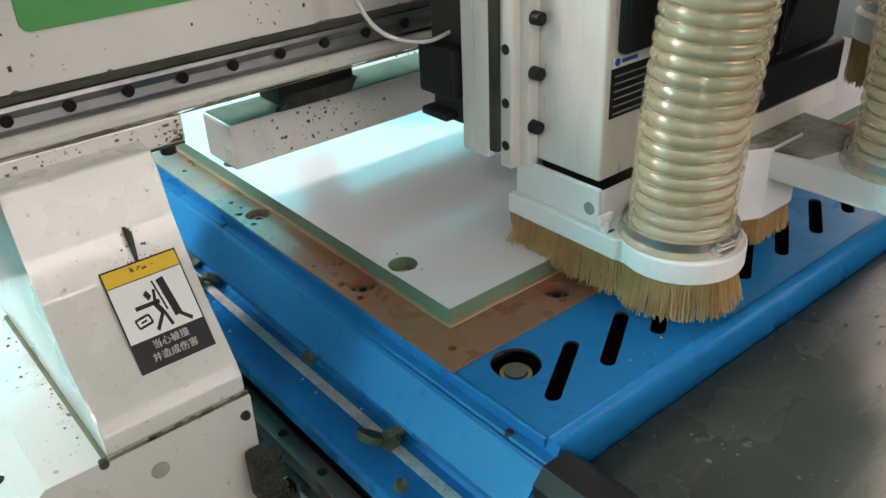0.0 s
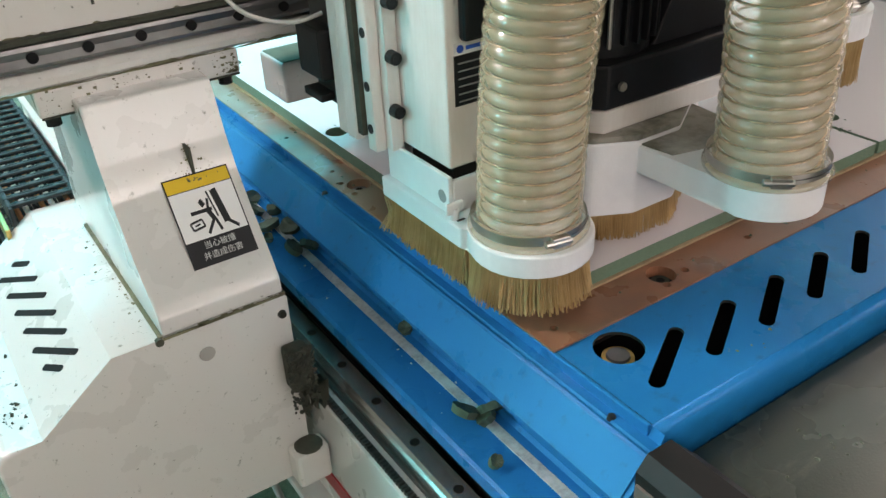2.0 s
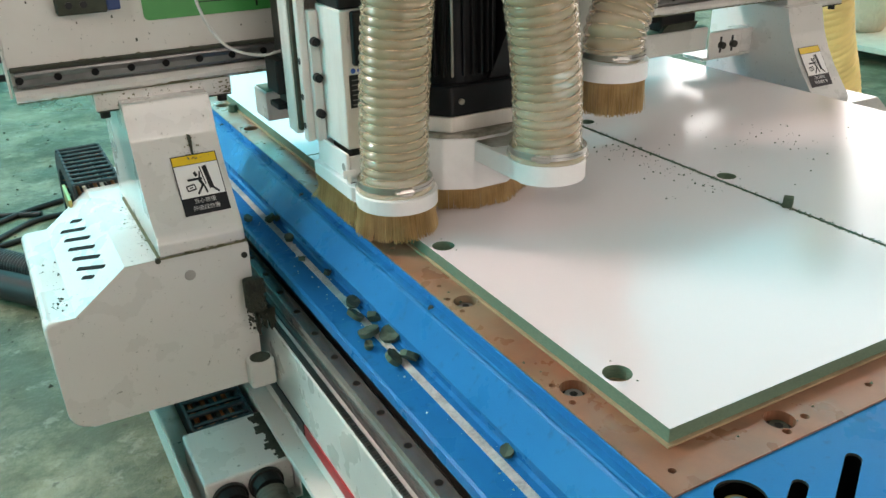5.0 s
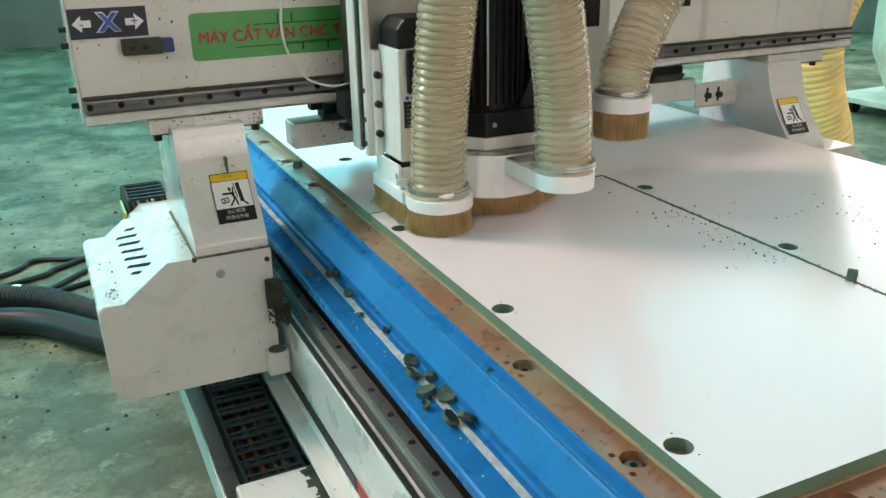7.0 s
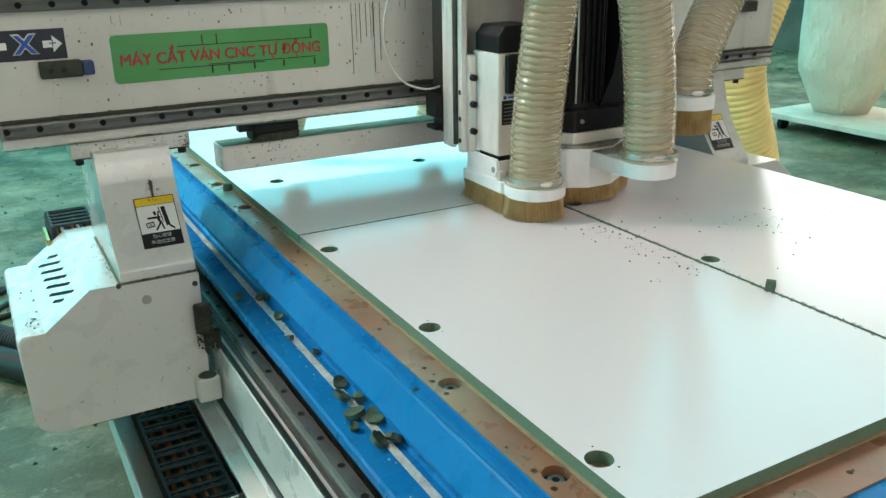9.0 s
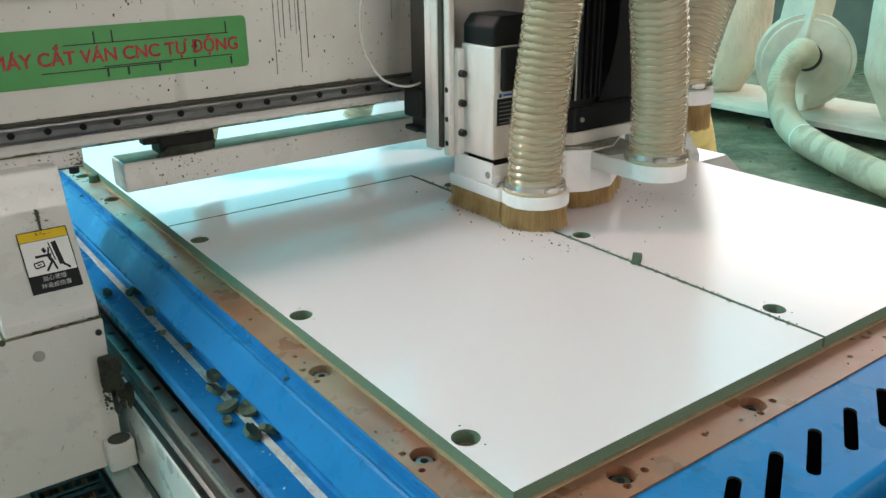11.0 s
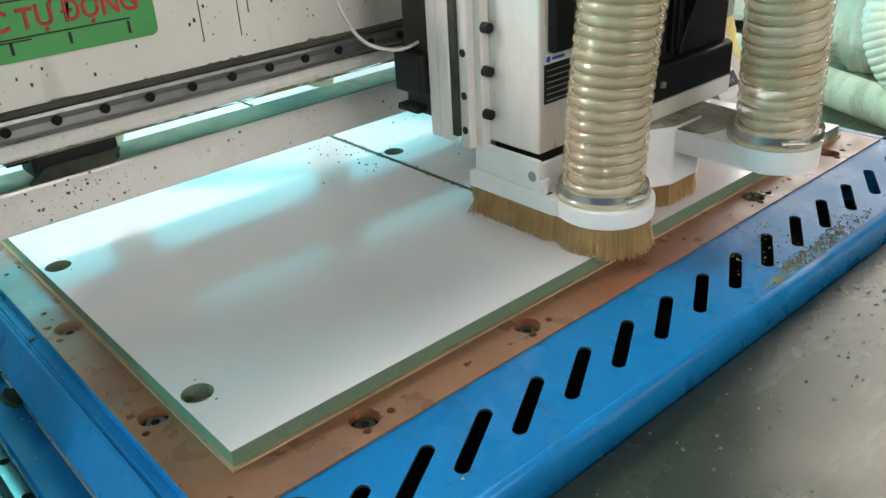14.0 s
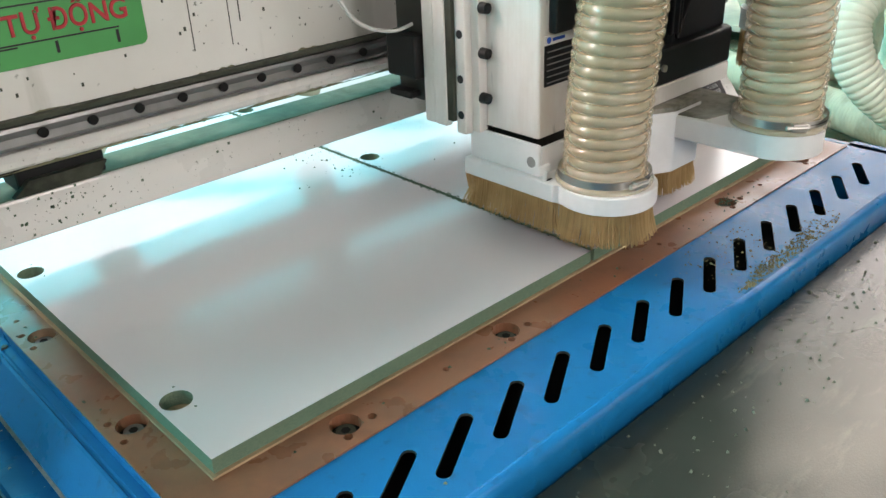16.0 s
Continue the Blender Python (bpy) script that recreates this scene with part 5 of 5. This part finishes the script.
floor_hose("rubber_hose", [(-2.2, 3.0, 0.052), (-1.2, 2.80, 0.052), (-0.80, 2.72, 0.052), (-0.55, 2.46, 0.052), (-0.40, 2.2, 0.052)], 0.052, CABLE, "thick black rubber hose lying on the floor", False)
for path, tilt in (([(-0.315, 0.731, 0.318), (-0.318, 0.690, 0.305), (-0.330, 0.655, 0.24), (-0.345, 0.625, 0.12), (-0.345, 0.56, 0.04), (-0.32, 0.40, 0.034)], 0),
                   ([(-0.245, 0.731, 0.325), (-0.250, 0.688, 0.310), (-0.262, 0.655, 0.24), (-0.262, 0.64, 0.12), (-0.245, 0.60, 0.04), (-0.20, 0.46, 0.034)], 1)):
    tagged(corrugated("cable_conduit", path, 0.030, None, ASHHOSE, None, 0.0085, 0.0028, 20), "dusty ribbed conduit running from the junction box to the floor", "conduit")
floor_hose("cable", [(-0.21, 0.735, 0.30), (-0.205, 0.66, 0.30), (-0.18, 0.58, 0.24), (-0.165, 0.52, 0.12), (-0.16, 0.46, 0.02), (-0.10, 0.3, 0.012)], 0.007, plain("grey_sheathed_cable", (0.30, 0.30, 0.28), 0.5), "grey sheathed cable hanging beside the side beam", False)
for k, path in enumerate([
    [(-2.0, 3.1, 0.012), (-0.95, 3.32, 0.012), (-0.75, 3.47, 0.012), (-0.6, 3.42, 0.012), (-0.45, 3.35, 0.012)],
    [(-2.0, 2.95, 0.012), (-0.85, 3.22, 0.012), (-0.66, 3.32, 0.012), (-0.5, 3.42, 0.012), (-0.3, 3.5, 0.012)],
    [(-0.80, 3.05, 0.012), (-0.70, 3.08, 0.012), (-0.60, 3.18, 0.012), (-0.48, 3.28, 0.012), (-0.3, 3.3, 0.012)],
    [(-0.80, 3.06, 0.012), (-0.70, 3.04, 0.012), (-0.58, 3.08, 0.012), (-0.42, 3.12, 0.012), (-0.2, 3.1, 0.012)]]):
    floor_hose("cable", path, 0.012, CABLE, "black cable lying loose on the floor", False)


# ---- offcuts and dust ----
def disc_offcut(x, y, z, r, tilt, turn, seed):
    rnd = random.Random(seed)
    n = 18
    bm = bmesh.new()
    rad = [r * (0.90 + 0.14 * rnd.random()) for i in range(n)]
    if seed % 3 == 0:
        for i in range(4):
            rad[i] *= 0.62 + 0.1 * i
    top = [bm.verts.new((rad[i] * math.cos(2 * math.pi * i / n), rad[i] * math.sin(2 * math.pi * i / n), 0.004 + 0.002 * rnd.random())) for i in range(n)]
    low = [bm.verts.new((v.co.x * 0.9, v.co.y * 0.9, -0.004)) for v in top]
    c = bm.verts.new((0, 0, 0.0015))
    for i in range(n):
        j = (i + 1) % n
        bm.faces.new((top[i], top[j], c))
        bm.faces.new((low[i], low[j], top[j], top[i]))
    bm.faces.new(low[::-1])
    bm.transform(Matrix.Translation((x, y, z + 0.004 + abs(math.sin(radians(tilt))) * r * 0.75)) @ Euler((radians(tilt), radians(tilt * 0.4), radians(turn))).to_matrix().to_4x4())
    ob = part("offcut", bm, CHIP)
    return tagged(ob, "ragged dark green fibreboard plug on the blue ledge", "wood offcut", "offcuts on the ledge")


LEDGE = 0.6945
for i, (x, y, r, tilt) in enumerate([(-0.073, 0.683, 0.013, 30), (-0.089, 0.635, 0.016, 35), (-0.066, 0.613, 0.014, 50), (-0.090, 0.578, 0.018, 15), (-0.064, 0.551, 0.019, 22),
                                     (-0.106, 0.543, 0.008, 20), (-0.093, 0.482, 0.016, 40), (-0.070, 0.474, 0.016, 45), (-0.058, 1.113, 0.012, 40), (-0.073, 1.122, 0.012, 30),
                                     (-0.073, 1.005, 0.010, 30), (-0.112, 1.155, 0.010, 15), (-0.094, 0.034, 0.017, 30), (-0.068, 0.018, 0.018, 48), (-0.080, 0.012, 0.012, 40),
                                     (-0.062, 0.212, 0.010, 25), (-0.112, -0.045, 0.008, 30), (-0.065, 0.82, 0.007, 20), (-0.085, 0.90, 0.007, 25)]):
    disc_offcut(x, y, LEDGE, r, tilt, i * 67, i + 1)
wedge = prism([(-0.016, 0.0), (0.014, 0.0), (0.004, 0.017), (-0.004, 0.015)], "y", -0.008, 0.008, 0.0015)
wedge.transform(Matrix.Translation((0.594, 0.358, ZB)) @ Matrix.Rotation(0.6, 4, "Z"))
WEDGE = tagged(part("offcut", wedge, CHIP), "small green wedge of fibreboard standing in the groove", "wood offcut")
knob = C((-0.012, 1.55, 0.8285), (-0.012, 1.55, 0.846), 0.013, 0.010, 12)
tagged(part("offcut", knob, CHIP), "clump of green dust on the brown board", "wood offcut")


def scatter(name, spots, z, seed, size, mat, label):
    """Loose chips round spots of x, y, spread in x, spread in y, number."""
    rnd = random.Random(seed)
    verts, faces = [], []
    for x, y, sx, sy, n in spots:
        for i in range(n):
            px, py = rnd.gauss(x, sx), rnd.gauss(y, sy)
            s = size * (0.35 + rnd.random() ** 2 * 1.3)
            a = rnd.random() * 6.28
            zz = z(px, py) if callable(z) else z
            if zz is None:
                continue
            k = len(verts)
            for dx, dy in ((-1, -0.6), (1, -0.5), (0.7, 0.7), (-0.8, 0.5)):
                verts.append((px + s * (dx * math.cos(a) - dy * math.sin(a)), py + s * (dx * math.sin(a) + dy * math.cos(a)), zz))
            verts.append((px, py, zz + s * (0.7 + rnd.random() * 0.8)))
            faces += [(k, k + 1, k + 4), (k + 1, k + 2, k + 4), (k + 2, k + 3, k + 4), (k + 3, k, k + 4), (k + 3, k + 2, k + 1, k)]
    me = bpy.data.meshes.new(name)
    me.from_pydata(verts, [], faces)
    me.materials.append(mat)
    return tagged(new(name, me), label, "wood chips", kind="stuff")


def on_sheet(x, y):
    return ZB if 0.005 < x < XR - 0.01 and y > 0.005 and not (0.583 < x < 0.593 and y < 1.06) else None


scatter("wood_chips", [(0.54, 0.73, 0.03, 0.06, 40), (0.555, 0.60, 0.02, 0.06, 40), (0.545, 0.50, 0.02, 0.02, 20), (0.84, 0.67, 0.08, 0.06, 30), (0.89, 0.56, 0.07, 0.04, 30), (0.45, 0.49, 0.01, 0.01, 4),
                       (0.70, 0.55, 0.12, 0.15, 14)], on_sheet, 11, 0.0017, CHIP, "fine dark green chips strewn on the white panel")
scatter("groove_crumbs", [(0.5835, 0.05 + 0.02 * i, 0.0015, 0.008, 9) for i in range(50)] + [(0.593, 0.05 + 0.02 * i, 0.0015, 0.008, 6) for i in range(50)], ZB, 12, 0.0012, CHIP, "dark crumbs along the milled groove")
scatter("wood_chips", [(0.76, -0.12, 0.05, 0.025, 160), (0.75, -0.178, 0.03, 0.007, 420), (0.685, -0.185, 0.012, 0.004, 160), (0.84, -0.178, 0.035, 0.008, 420), (0.91, -0.17, 0.04, 0.01, 140), (0.12, -0.168, 0.04, 0.01, 10)],
        lambda x, y: 0.826 if -0.19 < y < -0.062 else None, 13, 0.0014, plain("olive_sawdust", (0.20, 0.19, 0.10), 0.9, 0, 0.4, 150, 0.3), "olive sawdust lying on the blue plate")
scatter("wood_chips", [(0.90, -0.26, 0.16, 0.03, 150), (0.62, -0.28, 0.15, 0.05, 70), (0.35, -0.30, 0.15, 0.07, 40), (1.1, -0.34, 0.12, 0.06, 70), (0.08, -0.26, 0.05, 0.03, 24)],
        lambda x, y: 0.78 if y < -0.21 else None, 14, 0.0019, plain("grey_chips", (0.13, 0.16, 0.12), 0.9, 0, 0.4, 150, 0.3), "small grey-green chips on the conveyor belt")
scatter("wood_chips", [(0.893, -0.03, 0.012, 0.006, 60), (0.3, -0.035, 0.2, 0.01, 14), (-0.025, 0.9, 0.01, 0.5, 30), (0.9, -0.035, 0.2, 0.01, 30)],
        lambda x, y: 0.8285 if -0.048 < y and (x < -0.007 or y < -0.007) and x > -0.047 else None, 15, 0.0018, CHIP, "green chips on the brown board")
scatter("ledge_dust", [(-0.077, 0.72 + 0.05 * i, 0.004, 0.03, 60) for i in range(9)] + [(-0.08, 0.3, 0.01, 0.3, 60), (-0.095, 1.2, 0.010, 0.5, 90)], 0.6955, 16, 0.0013, SAWDUST, "pale sawdust along the ledge")
scatter("floor_chips", [(-1.2, 4.6, 0.9, 1.6, 620), (-0.9, 2.6, 0.3, 0.6, 200), (3.5, 2.5, 1.0, 1.0, 120)], 0.0, 17, 0.006, GRIME, "dark chips and dirt scattered on the floor")
CRUMBS = scatter("cover_chips", [(-0.517, 1.225, 0.008, 0.016, 24), (-0.517, 1.34, 0.010, 0.06, 12)], lambda x, y: 0.7047 if -0.535 < x < -0.50 and y > 1.19 else None, 18, 0.0022, GRIME, "dark crumbs on the drive cover")
CRUMBS.parent = GANTRY
del CRUMBS["category"]


# ---- dust collector and sacks beyond ----
def lump(name, c, rx, ry, z0, z1, mat, label, category, seed, ribs=0.04, parent=None):
    """A filled cloth bag with folds."""
    bm = bmesh.new()
    n, m = 40, 26
    rings = []
    for j in range(m + 1):
        f = j / m
        z = z0 + (z1 - z0) * f
        prof = min(1.0, 0.55 + 2.2 * f) if f < 0.2 else (1.0 if f < 0.8 else max(0.25, 1.0 - (f - 0.8) * 3.2))
        ring = []
        for i in range(n):
            a = 2 * math.pi * i / n
            k = 1 + ribs * (noise.noise((3.2 * math.cos(a), 3.2 * math.sin(a), seed + 2.2 * f * (z1 - z0))) + 0.5 * noise.noise((8 * math.cos(a), 8 * math.sin(a), seed + 7 * f)))
            ring.append(bm.verts.new((c[0] + rx * prof * k * math.cos(a), c[1] + ry * prof * k * math.sin(a), z)))
        rings.append(ring)
    for a, b in zip(rings, rings[1:]):
        for i in range(n):
            bm.faces.new((a[i], a[(i + 1) % n], b[(i + 1) % n], b[i]))
    bm.faces.new(rings[0][::-1])
    bm.faces.new(rings[-1])
    ob = part(name, bm, mat, parent, "" if not parent else label, True)
    return ob if parent else tagged(ob, label, category)


def dust_collector():
    d = empty("dust_collector", "cream dust collector with full cloth bags on a low base", "dust collector")
    part("base", B(4.88, 5.75, 1.75, 4.05, 0.09, 0.13, 0.004), CREAM, d, "low cream base plate")
    for x in (4.98, 5.65):
        for y in (1.9, 2.9, 3.9):
            part("wheel", C((x, y - 0.02, 0.045), (x, y + 0.02, 0.045), 0.045, None, 16), RUBBER, d)
    ax = Vector((-0.80, -0.58, 0)).normalized()
    c = Vector((5.22, 2.86, 0.47))
    case = part("blower", C(c - ax * 0.11, c + ax * 0.11, 0.33, None, 48), CREAM, d, "round cream blower casing")
    bm = bmesh.new()
    cyl(bm, c + ax * 0.11, c + ax * 0.125, 0.30, 0.29, 48)
    part("blower_cover", bm, CREAM, case)
    part("intake", C(c + ax * 0.12, c + ax * 0.24, 0.125, None, 24), CREAM, case, "intake stub")
    part("outlet", prism([(5.06, 0.60), (5.36, 0.74), (5.50, 1.30), (5.22, 1.30)], "y", 2.78, 3.02, 0.01), CREAM, d, "sloped outlet duct")
    part("foot", B(5.1, 5.4, 2.75, 3.0, 0.13, 0.25, 0.01), CREAM, d)
    lump("filter_bag", (5.38, 3.70), 0.36, 0.36, 0.13, 1.75, BAG, "full pale cloth filter bag", "bag", 2.0, 0.05, d)
    lump("filter_bag", (5.38, 2.10), 0.36, 0.36, 0.13, 1.75, BAG, "full pale cloth filter bag", "bag", 5.0, 0.05, d)
    return d


dust_collector()
lump("woven_sack", (4.62, 1.30), 0.26, 0.24, 0.0, 0.85, SACK, "stuffed white woven sack standing on the floor", "sack", 8.0, 0.30)
lump("woven_sack", (4.35, 0.72), 0.28, 0.26, 0.0, 0.70, SACK, "stuffed white woven sack standing on the floor", "sack", 11.0, 0.32)
floor_hose("flexible_hose", [(5.02, 2.72, 0.52), (4.82, 2.66, 0.58), (4.72, 2.70, 0.42), (4.66, 2.62, 0.20), (4.45, 2.33, 0.11), (4.05, 1.72, 0.11), (3.78, 1.15, 0.11), (3.55, 0.60, 0.11), (3.45, 0.1, 0.11)], 0.090, GREYHOSE, "dusty grey flexible hose lying on the floor", True)
floor_hose("flexible_hose", [(3.9, -0.1, 0.08), (3.55, 0.35, 0.12), (3.28, 0.62, 0.34), (3.24, 0.74, 0.58), (3.36, 0.70, 0.72), (3.62, 0.55, 0.72), (3.95, 0.45, 0.6)], 0.085, plain("cream_hose", (0.68, 0.68, 0.56), 0.6, 0, 0.15, 12), "cream ribbed flexible hose in a loop", True)
corrugated("dust_hose", [(2.04, 1.62, 0.40), (2.00, 1.62, 0.62), (1.90, 1.62, 0.86), (1.875, 1.62, 1.02), (1.94, 1.62, 1.18), (2.03, 1.62, 1.40), (2.1, 1.6, 1.7)], 0.095, GANTRY, SUNTINTHOSE, None, 0.021, 0.006, 28, "cream fabric dust hose by the gantry, its sunlit yellow painted in")


# ---- movement ----
def along(keys, t):
    for (t0, v0), (t1, v1) in zip(keys, keys[1:]):
        if t0 <= t <= t1:
            return v0 + (v1 - v0) * (t - t0) / (t1 - t0)
    return keys[-1][1]


TRAVEL = [(0, -1.046), (1.18, -1.046), (6.42, 0.0), (9.57, 0.0), (14.80, -1.046), (15.70, -1.046), (15.80, -1.034), (15.90, -0.99), (16.0, -0.925), (16.1, -0.855)]
CROSS = [(0, 0.121), (1.10, -0.0985), (6.50, -0.0985), (9.52, 0.502), (16.1, 0.502)]
LIFT = [(0, -0.007), (5.0, -0.001), (9.0, 0.003), (12.0, -0.002), (15.20, -0.005), (15.48, 0.033), (16.1, 0.036)]


def motions():
    times = sorted({round(0.25 * i, 2) for i in range(65)} | {1.0, 1.05, 1.1, 1.15, 1.2, 1.3, 6.35, 6.4, 6.45, 6.5, 6.55, 6.6, 9.45, 9.5, 9.55, 9.6, 9.65, 14.7, 14.8, 14.9, 15.05, 15.1, 15.3, 15.4, 15.5, 15.55, 15.6, 15.7, 15.8, 15.9})
    # the wedge is drawn into the shoe once the shoe stands over it, and rides along in it
    def wedge(t):
        g = along(TRAVEL, t)
        if t < 9.57 or g > -0.52:
            return pose(0, 0, 0)
        rise = min(1.0, (-0.52 - g) / 0.05) if t < 14.8 else 1.0
        return pose(0, min(0.0, 0.92 + g - 0.358), 0.047 * rise + (along(LIFT, t) if t > 14.8 else 0))
    walk(WEDGE, [(t, wedge(t)) for t in times])
    walk(GANTRY, [(t, pose(0, along(TRAVEL, t), 0)) for t in times])
    for i, link in enumerate(LINKS):
        walk(link, [(t, link_pose(0.0305 * (i + 0.5), along(TRAVEL, t))) for t in [0.5 * k for k in range(33)]])
    walk(HEAD, [(t, pose(along(CROSS, t), along(TRAVEL, t), along(LIFT, t))) for t in times])


motions()
